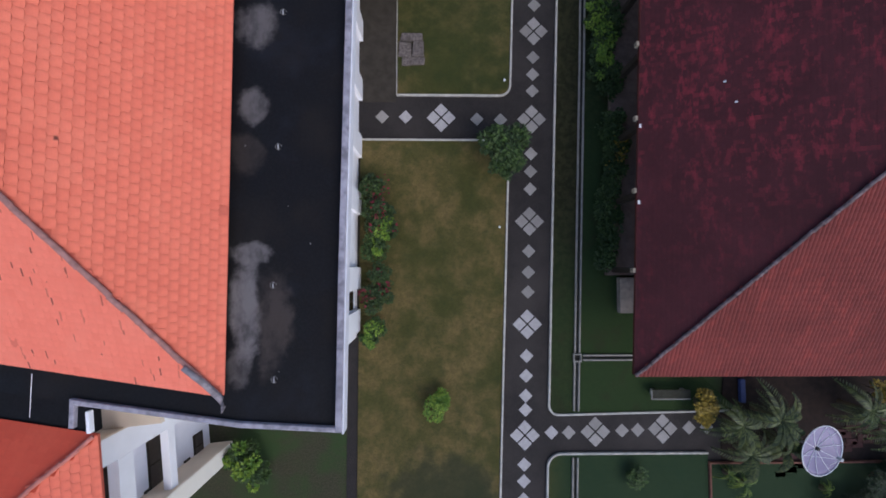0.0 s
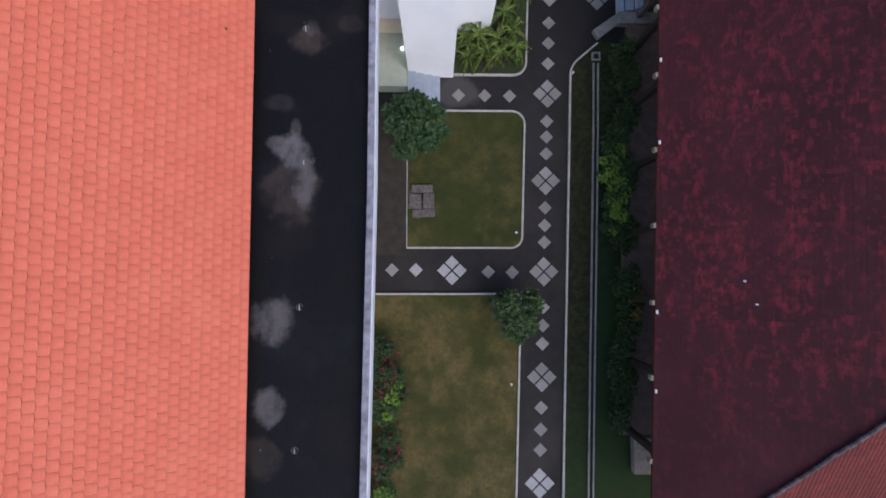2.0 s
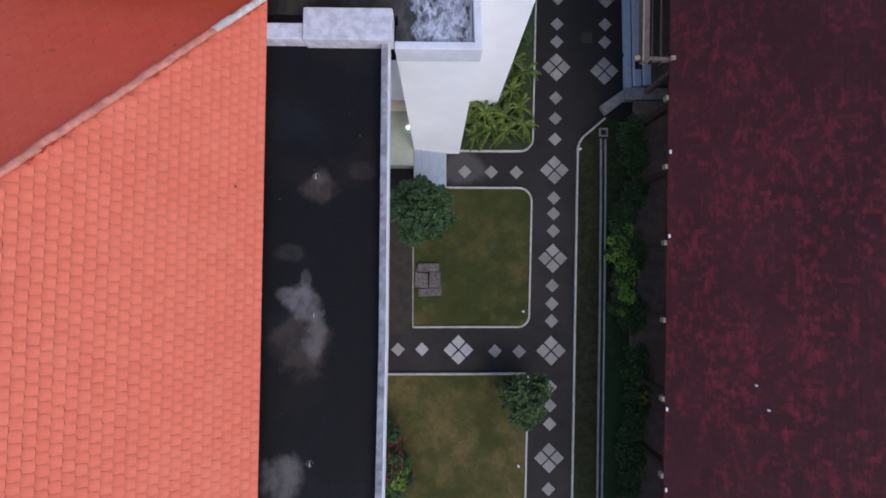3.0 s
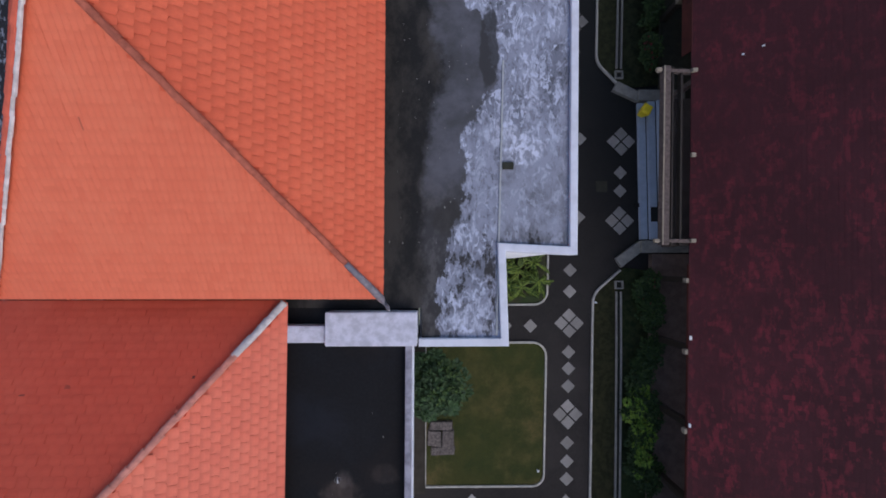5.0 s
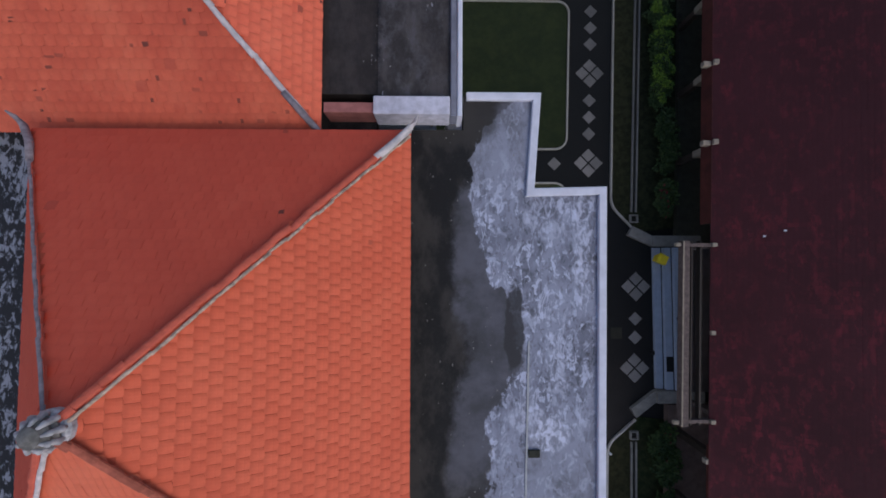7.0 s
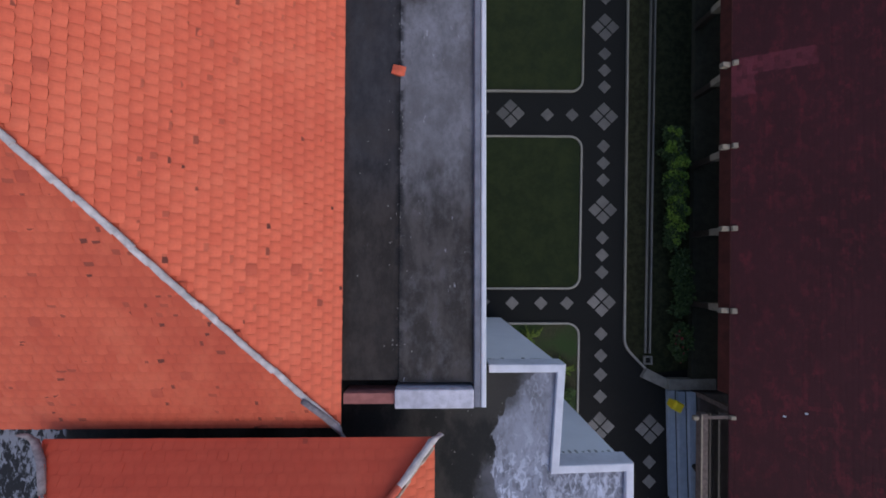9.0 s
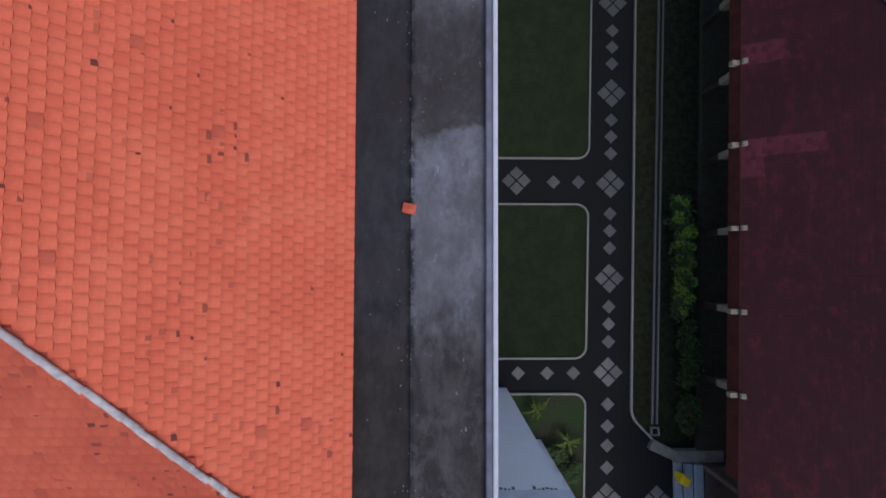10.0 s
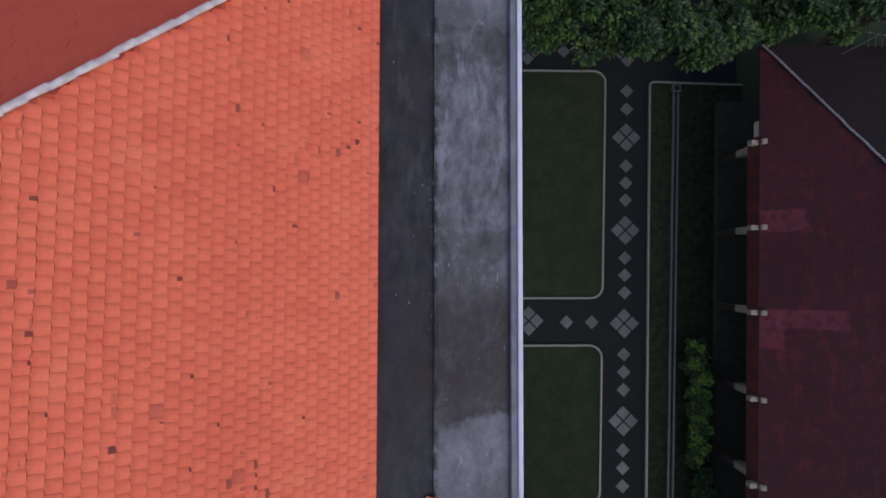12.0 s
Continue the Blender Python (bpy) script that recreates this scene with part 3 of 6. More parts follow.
M_BITUMEN, M_MOTTLED = make_bitumen(), make_mottled()
M_DECK_E = make_grey_deck("grey_screed_roof", (0.085, 0.079, 0.086), (0.245, 0.238, 0.268), (0.048, 0.039, 0.035))
M_DECK_W = make_grey_deck("dark_screed_roof", (0.018, 0.017, 0.021), (0.058, 0.054, 0.060), (0.040, 0.031, 0.027), 0.5)
M_PARAPET = plain("whitewashed_parapet", (0.72, 0.71, 0.79), 0.8, vary=0.18, scale=3)
M_PARAPET_S = plain("stained_parapet_top", (0.41, 0.385, 0.45), 0.8, vary=0.6, scale=3.5)
M_PARAPET_N = plain("grey_parapet_top", (0.24, 0.24, 0.29), 0.8, vary=0.35, scale=2.5)
M_UPSTAND = plain("mottled_whitewash", (0.69, 0.655, 0.74), 0.8, vary=0.3, scale=6)
M_PARAPET_EDGE = plain("white_parapet_lip", (0.74, 0.73, 0.80), 0.75, vary=0.12, scale=3)


def leafy(name, dark, light, gloss=0.55, start=0.0, clump=1.6, depth=0.45):
    m = Mat(name, gloss)
    k = m.chance()
    c = m.mix(m.ramp(k, start, 1.0), dark, light)
    c = m.mix(m.ramp(m.noise(clump, 3, 0.6), 0.42, 0.62, 0.0, depth), c, tuple(0.75 * q for q in dark))
    m.b.inputs["Subsurface Weight"].default_value = 0.0
    return m.done(c)


M_LEAF = leafy("green_leaf", (0.016, 0.040, 0.009), (0.060, 0.108, 0.022))
M_LEAF_SOFT = leafy("soft_green_leaf", (0.018, 0.046, 0.017), (0.052, 0.105, 0.036))
M_LEAF_DARK = leafy("dark_leaf", (0.014, 0.034, 0.009), (0.050, 0.086, 0.020))
M_LEAF_LIME = leafy("lime_leaf", (0.06, 0.14, 0.015), (0.19, 0.28, 0.03))
M_LEAF_GOLD = leafy("golden_leaf", (0.14, 0.10, 0.015), (0.38, 0.26, 0.03))
M_LEAF_FERN = leafy("fern_frond", (0.022, 0.055, 0.010), (0.20, 0.26, 0.045))
M_LEAF_PALM = leafy("grey_green_palm", (0.012, 0.026, 0.009), (0.105, 0.128, 0.040))
M_LEAF_TREE = leafy("tree_leaf", (0.011, 0.029, 0.008), (0.066, 0.125, 0.022), start=0.15, clump=1.2, depth=0.7)
M_FLOWER = leafy("red_flower", (0.10, 0.007, 0.016), (0.20, 0.016, 0.030))
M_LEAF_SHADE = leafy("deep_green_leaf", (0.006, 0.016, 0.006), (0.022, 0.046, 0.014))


# ---------------------------------------------------------------- building blocks
class Geo:
    """Collects faces, then makes one mesh."""

    def __init__(self):
        self.v, self.f = [], []

    def add(self, verts, faces):
        o = len(self.v)
        self.v += [tuple(p) for p in verts]
        self.f += [tuple(i + o for i in f) for f in faces]

    def hexa(self, b, t):
        """A solid from four bottom points and four top points, both anticlockwise from above."""
        self.add(list(b) + list(t), [(3, 2, 1, 0), (4, 5, 6, 7), (0, 1, 5, 4), (1, 2, 6, 5), (2, 3, 7, 6), (3, 0, 4, 7)])

    def box(self, x0, x1, y0, y1, z0, z1):
        self.hexa([(x0, y0, z0), (x1, y0, z0), (x1, y1, z0), (x0, y1, z0)],
                  [(x0, y0, z1), (x1, y0, z1), (x1, y1, z1), (x0, y1, z1)])

    def prism(self, pts, z0, z1):
        n = len(pts)
        v = [(x, y, z0) for x, y in pts] + [(x, y, z1) for x, y in pts]
        f = [tuple(range(n - 1, -1, -1)), tuple(range(n, 2 * n))]
        f += [(i, (i + 1) % n, n + (i + 1) % n, n + i) for i in range(n)]
        self.add(v, f)

    def tube(self, path, radii, sides=8, caps=True):
        rings = []
        for i, p in enumerate(path):
            p = Vector(p)
            d = (Vector(path[min(i + 1, len(path) - 1)]) - Vector(path[max(i - 1, 0)])).normalized()
            a = d.orthogonal().normalized()
            b = d.cross(a)
            rings.append([p + radii[i] * (math.cos(k * 2 * math.pi / sides) * a + math.sin(k * 2 * math.pi / sides) * b) for k in range(sides)])
        v = [q for r in rings for q in r]
        f = [(i * sides + k, i * sides + (k + 1) % sides, (i + 1) * sides + (k + 1) % sides, (i + 1) * sides + k)
             for i in range(len(path) - 1) for k in range(sides)]
        if caps:
            f += [tuple(range(sides - 1, -1, -1)), tuple((len(path) - 1) * sides + k for k in range(sides))]
        self.add(v, f)

    def lathe(self, x, y, prof, sides=20):
        v = [(x + r * math.cos(k * 2 * math.pi / sides), y + r * math.sin(k * 2 * math.pi / sides), z) for r, z in prof for k in range(sides)]
        f = [(i * sides + k, i * sides + (k + 1) % sides, (i + 1) * sides + (k + 1) % sides, (i + 1) * sides + k)
             for i in range(len(prof) - 1) for k in range(sides)]
        f.append(tuple((len(prof) - 1) * sides + k for k in range(sides)))
        self.add(v, f)

    def strip(self, line, w, z0, z1, closed=False):
        """A kerb of width w that follows a line of the plan."""
        n = len(line)
        L, R = [], []
        for i in range(n):
            p = Vector(line[i])
            a = Vector(line[i - 1]) if (i or closed) else p
            b = Vector(line[(i + 1) % n]) if (i < n - 1 or closed) else p
            d1 = (p - a).normalized() if (p - a).length > 1e-6 else (b - p).normalized()
            d2 = (b - p).normalized() if (b - p).length > 1e-6 else d1
            d = (d1 + d2).normalized()
            k = 1 / max(0.5, d.dot(d1))
            nrm = Vector((-d.y, d.x)) * (w / 2 * k)
            L.append(p + nrm)
            R.append(p - nrm)
        c = min(0.015, w * 0.2)
        for i in range(n if closed else n - 1):
            j = (i + 1) % n
            l0, l1, r0, r1 = L[i], L[j], R[i], R[j]
            li0, li1, ri0, ri1 = (l0.lerp(r0, c / w), l1.lerp(r1, c / w), r0.lerp(l0, c / w), r1.lerp(l1, c / w))
            pr = [((*l0, z0), (*l1, z0)), ((*l0, z1 - c), (*l1, z1 - c)), ((*li0, z1), (*li1, z1)),
                  ((*ri0, z1), (*ri1, z1)), ((*r0, z1 - c), (*r1, z1 - c)), ((*r0, z0), (*r1, z0))]
            v = [q for pq in pr for q in pq]
            self.add(v, [(2 * k, 2 * k + 2, 2 * k + 3, 2 * k + 1) for k in range(5)])
        if not closed:
            for i in (0, n - 1):
                self.add([(*L[i], z0), (*L[i], z1 - c), (*R[i], z1 - c), (*R[i], z0)], [(0, 1, 2, 3)])

    def mesh(self, name, mat, bevel=0.0, smooth=False):
        me = bpy.data.meshes.new(name)
        me.from_pydata(self.v, [], self.f)
        bm = bmesh.new()
        bm.from_mesh(me)
        if len(bm.faces) < 4000:
            bmesh.ops.remove_doubles(bm, verts=bm.verts, dist=0.0004)
            bmesh.ops.recalc_face_normals(bm, faces=bm.faces)
        if bevel:
            bmesh.ops.bevel(bm, geom=[e for e in bm.edges if len(e.link_faces) == 2 and e.calc_face_angle(0) > 0.5],
                            offset=bevel, segments=2, affect="EDGES", profile=0.6)
        bm.to_mesh(me)
        bm.free()
        me.materials.append(mat)
        if smooth:
            me.polygons.foreach_set("use_smooth", [True] * len(me.polygons))
        return me


def part(name, geo, mat, parent=None, label="", bevel=0.0, smooth=False):
    ob = new(name, geo.mesh(name, mat, bevel, smooth))
    ob.parent = parent
    return tagged(ob, label)


def thing(name, label, category, group="", kind="", at=(0, 0, 0)):
    ob = new(name)
    ob.location = at
    ob.empty_display_size = 0.3
    return tagged(ob, label, category, group, kind)


def boxpart(name, b, mat, parent=None, label="", bevel=0.012):
    g = Geo()
    g.box(*b)
    return part(name, g, mat, parent, label, bevel)


def structure(name, geo, mat, label, category, bevel=0.0):
    ob = part(name, geo, mat, None, "", bevel)
    return tagged(ob, label, category, "", "structure")


# ---------------------------------------------------------------- roofs
def tile_faces(s0, course, width, length, up, arch=0.016, lift=0.035):
    """One cambered tile with a rounded tail, in the slope's own frame: x along the eave, y up the slope, z out of it."""
    n = 4
    v = []
    for i in range(n + 1):
        u = i / n
        x = (u - 0.5) * width
        z = arch * (1 - (2 * u - 1) ** 2)
        tail = course + length * 0.09 * abs(2 * u - 1) ** 2.5
        v += [(s0 + x, tail, lift * 0.85 + z), (s0 + x, course + length * 0.45, lift + z), (s0 + x, course + length * up, 0.003 + z * 0.4), (s0 + x, tail, -0.002)]
    f = []
    for i in range(n):
        a, b = i * 4, (i + 1) * 4
        f += [(a, b, b + 1, a + 1), (a + 1, b + 1, b + 2, a + 2), (a + 3, b + 3, b, a)]
    f += [(3, 0, 1, 2), (n * 4, n * 4 + 3, n * 4 + 2, n * 4 + 1)]
    return v, f


def slope(roof, A, B, C, D, mat, w, l, arch, lift, picked, gap=0.003, stagger=0.5):
    """Tiles on one slope of a roof. A, B: the eave, seen from outside left to right; C, D: the top right and left corners.
    picked(x, y) says which tiles stand as pieces of their own (300 at most)."""
    A, B, C, D = map(Vector, (A, B, C, D))
    edge = EDGES[mat.name]
    u = (B - A).normalized()
    nrm = (B - A).cross(D - A).normalized()
    v = nrm.cross(u)
    base = Matrix((u, v, nrm)).transposed().to_4x4()
    base.translation = A
    wd = (B - A).length
    ht = (D - A).dot(v)
    dl, cr = (D - A).dot(u), (C - A).dot(u)
    rows = int(ht / l)
    starter = Geo()
    starter.box(0.0, wd, -0.044, 0.03, -0.006, lift * 0.85)
    starter.v = [tuple(base @ Vector(q)) for q in starter.v]
    part("starter_course", starter, mat, roof)
    rest = Geo()
    tv, tf = tile_faces(0, 0, w - gap, l, 1.36, arch, lift)
    ids = [1 if j < 12 and j % 3 == 2 else 0 for j in range(len(tf))]
    tuv = [q for f in tf for i in f for q in (i // 4 / 4, (0.0, 0.45, 1.36, 0.0)[i % 4])]
    me = None
    count = 0
    rng = random.Random(int(abs(A.x * 31 + A.y * 7 + B.x) * 10))
    vs = np.array(tv)
    block_v, block_f, o = [], [], 0
    for r in range(rows + 1):
        y = r * l - 0.04
        left, right = dl * (y + l * 0.8) / ht, wd + (cr - wd) * (y + l * 0.8) / ht
        k0, k1 = int(left / w) - 1, int(right / w) + 1
        for k in range(k0, k1 + 1):
            s = (k + stagger * (r % 2) + 0.5) * w
            if s < left or s > right:
                continue
            tilt, slip, turn = rng.gauss(0, 0.002), rng.gauss(0, 0.004), rng.gauss(0, 0.006)
            place = base @ Vector((s, y, 0))
            if count < 300 and picked(place.x, place.y):
                if me is None:
                    me = bpy.data.meshes.new("roof_tile")
                    me.from_pydata(tv, [], tf)
                    me.materials.append(mat)
                    me.materials.append(edge)
                    me.polygons.foreach_set("material_index", ids)
                    me.uv_layers.new(name="tile").data.foreach_set("uv", tuv)
                ob = new("roof_tile", me)
                ob.parent = roof
                ob.matrix_local = base @ Matrix.Translation((s, y + slip, max(0, tilt))) @ Matrix.Rotation(turn, 4, "Z")
                count += 1
            else:
                q = vs.copy()
                c, d = math.cos(turn), math.sin(turn)
                x_, y_ = q[:, 0] * c - q[:, 1] * d, q[:, 0] * d + q[:, 1] * c
                q[:, 0], q[:, 1] = x_ + s, y_ + y + slip
                q[:, 2] += max(0, tilt)
                block_v.append(q)
                block_f += [tuple(i + o for i in f) for f in tf]
                o += len(q)
    if block_v:
        allv = np.concatenate(block_v)
        m3 = np.array(base.to_3x3())
        allv = allv @ m3.T + np.array(A)
        me2 = bpy.data.meshes.new("roof_tiles")
        me2.from_pydata(allv.tolist(), [], block_f)
        me2.materials.append(mat)
        me2.materials.append(edge)
        me2.polygons.foreach_set("material_index", ids * (len(block_f) // len(tf)))
        me2.uv_layers.new(name="tile").data.foreach_set("uv", tuv * (len(block_f) // len(tf)))
        ob = new("roof_tiles", me2)
        ob.parent = roof
        tagged(ob, kind="stuff")


def hip_line(roof, P, Q, mat, size=0.13, step=0.3, name="hip_tile"):
    """Half-round cap tiles in a row up a hip or along a ridge, each a little proud of the next."""
    P, Q = Vector(P), Vector(Q)
    d = Q - P
    n = max(2, int(d.length / step))
    u = d.normalized()
    side = u.cross(Vector((0, 0, 1))).normalized()
    up = side.cross(u)
    l = d.length / n
    g = Geo()
    k = 6
    v = []
    for j, (y, s) in enumerate(((0, 1.0), (l * 1.08, 0.84))):
        for i in range(k + 1):
            a = math.pi * (-0.08 + 1.16 * i / k)
            v.append((size * s * math.cos(a), y, size * s * 0.85 * math.sin(a)))
    f = [(i, i + 1, k + 2 + i, k + 1 + i) for i in range(k)]
    f.append(tuple(range(k, -1, -1)))
    g.add(v, f)
    me = g.mesh(name, mat, smooth=False)
    rng = random.Random(int(abs(P.x * 13 + P.y * 5) * 10))
    base = Matrix((side, u, up)).transposed().to_4x4()
    for i in range(n):
        ob = new(name, me)
        ob.parent = roof
        b = base.copy()
        b.translation = P + u * (i * l)
        ob.matrix_local = b @ pose(rng.gauss(0, 0.006), 0, 0.03 + rng.gauss(0, 0.004), 0, rng.gauss(0, 2), rng.gauss(0, 1.2))


def hip_roof(parent, x0, x1, y0, y1, ridge, z0, z1, base_mat, label):
    """The solid hipped body. ridge: (xa, ya, xb, yb), one point twice for a pyramid."""
    xa, ya, xb, yb = ridge
    ya0, yb0 = y0 if isinstance(y0, tuple) else (y0, y0)
    e = [(x0, ya0), (x1, yb0), (x1, y1), (x0, y1)]
    th = 0.12
    v = [(x, y, z0) for x, y in e] + [(x, y, z0 - th) for x, y in e] + [(xa, ya, z1), (xb, yb, z1)]
    f = [(0, 1, 8), (1, 2, 9, 8), (2, 3, 9), (3, 0, 8, 9), (7, 6, 5, 4), (0, 4, 5, 1), (1, 5, 6, 2), (2, 6, 7, 3), (3, 7, 4, 0)]
    if (xa, ya) == (xb, yb):
        f = [(0, 1, 8), (1, 2, 8), (2, 3, 8), (3, 0, 8)] + f[4:]
        v = v[:9]
    g = Geo()
    g.add(v, f)
    return part("roof", g, base_mat, parent, label)


def hip_ends(roof, P, Q, mat, end_mat, size, share):
    """A hip whose lowest stretch is finished in another mortar."""
    P, Q = Vector(P), Vector(Q)
    m_ = P.lerp(Q, share)
    hip_line(roof, m_, Q, mat, size)
    hip_line(roof, P, m_, end_mat, size * 1.1)


def corner_curl(roof, P, direction, mat):
    """The upturned ornament at the foot of a hip."""
    d = Vector((direction[0], direction[1], 0)).normalized()
    P = Vector(P)
    path = [P - d * 0.75 + Vector((0, 0, 0.42)), P - d * 0.3 + Vector((0, 0, 0.19)), P + d * 0.06 + Vector((0, 0, 0.10)),
            P + d * 0.2 + Vector((0, 0, 0.17)), P + d * 0.27 + Vector((0, 0, 0.30))]
    g = Geo()
    g.tube(path, [0.05, 0.062, 0.06, 0.04, 0.015], 8)
    part("corner_ornament", g, mat, roof, "grey upturned corner ornament", smooth=True)


def never(x, y):
    return False


# ---------------------------------------------------------------- ground, paving, lawns
def mid(y):
    """The middle line of the long garden path."""
    return 4.82 + 0.03 * y


def eave(y):
    """The west eave of the old single-storey house."""
    return 7.58 + 0.037 * y


HALF = 0.86

g = Geo()
g.add([(-600, -600, 0), (600, -600, 0), (600, 600, 0), (-600, 600, 0)], [(0, 1, 2, 3)])
structure("ground", g, M_EARTH, "dark damp earth with low weeds between the buildings", "ground")

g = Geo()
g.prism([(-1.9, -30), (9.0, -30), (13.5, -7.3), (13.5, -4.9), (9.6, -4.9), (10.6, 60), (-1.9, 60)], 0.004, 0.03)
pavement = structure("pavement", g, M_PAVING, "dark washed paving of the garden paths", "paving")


def fillet(pts, radii, n=7):
    """A plan polygon with rounded corners."""
    out = []
    k = len(pts)
    for i in range(k):
        p, r = Vector(pts[i]), radii[i]
        if not r:
            out.append(tuple(p))
            continue
        a, b = (Vector(pts[i - 1]) - p).normalized(), (Vector(pts[(i + 1) % k]) - p).normalized()
        ang = a.angle(b)
        t = r / math.tan(ang / 2)
        c = p + (a + b).normalized() * (r / math.sin(ang / 2))
        s, e = p + a * t - c, p + b * t - c
        a0 = math.atan2(s.y, s.x)
        da = math.atan2(e.y, e.x) - a0
        da = (da + math.pi) % (2 * math.pi) - math.pi
        for j in range(n + 1):
            q = a0 + da * j / n
            out.append((c.x + r * math.cos(q), c.y + r * math.sin(q)))
    return out


def lawn(name, pts, radii, label, mat=M_GRASS, top=0.075):
    poly = fillet(pts, radii)
    g = Geo()
    g.prism(poly, 0.03, top)
    return structure(name, g, mat, label, "lawn"), poly


def kerb(line, label="low white-painted kerb along the lawn", w=0.075, mat=M_KERB, top=0.13):
    g = Geo()
    g.strip(line, w, 0.02, top)
    return structure("kerb", g, mat, label, "kerb")


def le(y):
    return mid(y) - HALF


def re_(y):
    return mid(y) + HALF


# west of the path
_, pa = lawn("lawn_south", [(-1.5, -30), (le(-30), -30), (le(4.8), 4.8), (-1.5, 4.8)], [0, 0, 0.15, 0], "worn dry lawn with bare brown patches")
kerb([p for p in pa[1:]], "white-painted kerb along the worn lawn")
_, pb = lawn("lawn_middle", [(-0.15, 6.52), (le(6.52), 6.52), (le(11.72), 11.72), (-0.15, 11.72)], [0, 0.42, 0.5, 0], "square green lawn beside the entrance steps")
kerb(pb, "white-painted kerb with rounded corners round the lawn")
kerb([(-0.15, 11.72), (-0.15, 6.52)], "thin pale edging strip of the lawn", 0.035, top=0.1)
_, pc = lawn("planting_bed", [(1.55, 13.12), (le(13.12), 13.12), (le(23.2), 23.2), (1.55, 23.2)], [0, 0.5, 0.42, 0], "shaded planting bed along the foot of the white wall", M_EARTH)
kerb(pc, "pale kerb round the planting bed")
_, pe = lawn("lawn_north", [(-1.2, 24.5), (le(24.5), 24.5), (le(30.25), 30.25), (-1.2, 30.25)], [0, 0.45, 0.45, 0], "dark green lawn below the long roof")
kerb(pe, "pale kerb with rounded corners round the dark green lawn")
_, pf = lawn("lawn_far", [(-1.2, 32.0), (le(32.0), 32.0), (le(40.65), 40.65), (-1.2, 40.65)], [0, 0.45, 0.45, 0], "long dark green lawn towards the big tree")
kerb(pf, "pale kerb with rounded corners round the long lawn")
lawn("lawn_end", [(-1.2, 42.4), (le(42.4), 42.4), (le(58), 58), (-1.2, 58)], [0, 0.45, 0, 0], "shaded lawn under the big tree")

# east of the path
_, pg = lawn("lawn_east", [(re_(-5.45), -5.45), (12.6, -5.3), (eave(-3) + 2.6, -3.0), (eave(13.9) + 0.4, 14.35), (7.25, 14.5), (re_(13.4), 13.5)],
             [0.35, 0, 0, 0, 0.35, 0.8], "narrow damp lawn along the old house", M_VERGE)
i0 = len(pg)
kerb(pg[i0 - 9:] + pg[:9], "white-painted kerb of the narrow lawn")
_, ph = lawn("lawn_east_south", [(re_(-30), -30), (11.4, -30), (11.4, -6.85), (re_(-6.85), -6.85)], [0, 0, 0, 0.5], "dark green lawn south of the cross path")
kerb(ph[2:] + ph[:1], "pale kerb of the dark green lawn")
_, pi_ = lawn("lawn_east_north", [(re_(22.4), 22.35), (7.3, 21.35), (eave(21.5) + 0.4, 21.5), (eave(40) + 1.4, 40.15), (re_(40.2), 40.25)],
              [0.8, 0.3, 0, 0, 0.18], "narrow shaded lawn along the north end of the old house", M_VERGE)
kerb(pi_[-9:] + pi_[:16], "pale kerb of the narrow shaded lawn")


def drain(points, label):
    d = thing("drain_channel", label, "drain", kind="structure")
    for off in (-0.085, 0.085):
        line = []
        for i, p in enumerate(points):
            a, b = Vector(points[max(i - 1, 0)]), Vector(points[min(i + 1, len(points) - 1)])
            t = (b - a).normalized()
            line.append((p[0] - t.y * off, p[1] + t.x * off))
        g = Geo()
        g.strip(line, 0.065, 0.07, 0.15)
        part("drain_edge", g, M_DRAIN, d)
    g = Geo()
    g.strip(points, 0.1, 0.07, 0.082)
    part("drain_bed", g, M_DARKGAP, d, "dark damp drain bed")
    return d


def dx(y):
    return mid(y) + 1.86 - 0.012 * max(0, y - 10) + 0.02 * max(0, y - 22)


drain([(dx(y), y) for y in (-3.2, 0, 4, 8, 11, 13.6)], "narrow open concrete drain in the lawn")
drain([(dx(-3.5), -3.5), (dx(-5.3), -5.3)], "short open concrete drain to the cross path")
drain([(dx(-3.35) + 0.22, -3.35), (eave(-3.3) + 1.6, -3.35)], "open concrete drain branch towards the old house")
drain([(dx(-7), -7.0), (dx(-12) - 0.1, -16)], "open concrete drain south of the cross path")
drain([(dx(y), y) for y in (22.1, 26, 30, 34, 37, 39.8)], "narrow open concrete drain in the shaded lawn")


def drain_box(x, y):
    d = thing("drain_box", "small square concrete drain box with dark opening", "drain", "drain boxes")
    g = Geo()
    g.strip([(x - 0.13, y - 0.13), (x + 0.13, y - 0.13), (x + 0.13, y + 0.13), (x - 0.13, y + 0.13)], 0.05, 0.07, 0.19, True)
    part("rim", g, M_DRAIN, d)
    boxpart("pit", (x - 0.105, x + 0.105, y - 0.105, y + 0.105, 0.05, 0.085), M_DARKGAP, d, "dark pit", 0)


for bx, by in ((dx(13.8), 13.85), (dx(21.9), 21.85), (dx(-3.35), -3.35), (dx(40), 40.0)):
    drain_box(bx, by)

# pavers: small diamonds, and large ones of four
side = 0.362
g = Geo()
h = side / 2
g.box(-h, h, -h, h, 0, 0.018)
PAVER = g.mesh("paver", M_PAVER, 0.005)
PALE = g.mesh("paver", M_PAVER_PALE, 0.005)


def paver(x, y, turn=45.0):
    ob = new("paver", PALE if y < -1 and x < 6 or abs(y - 5.67) < 0.5 and 0 < x < 2 else PAVER)
    ob.parent = pavement
    ob.matrix_local = pose(x, y, 0.028, 0, 0, turn + random.Random(int(x * 97 + y * 31)).gauss(0, 1.0))


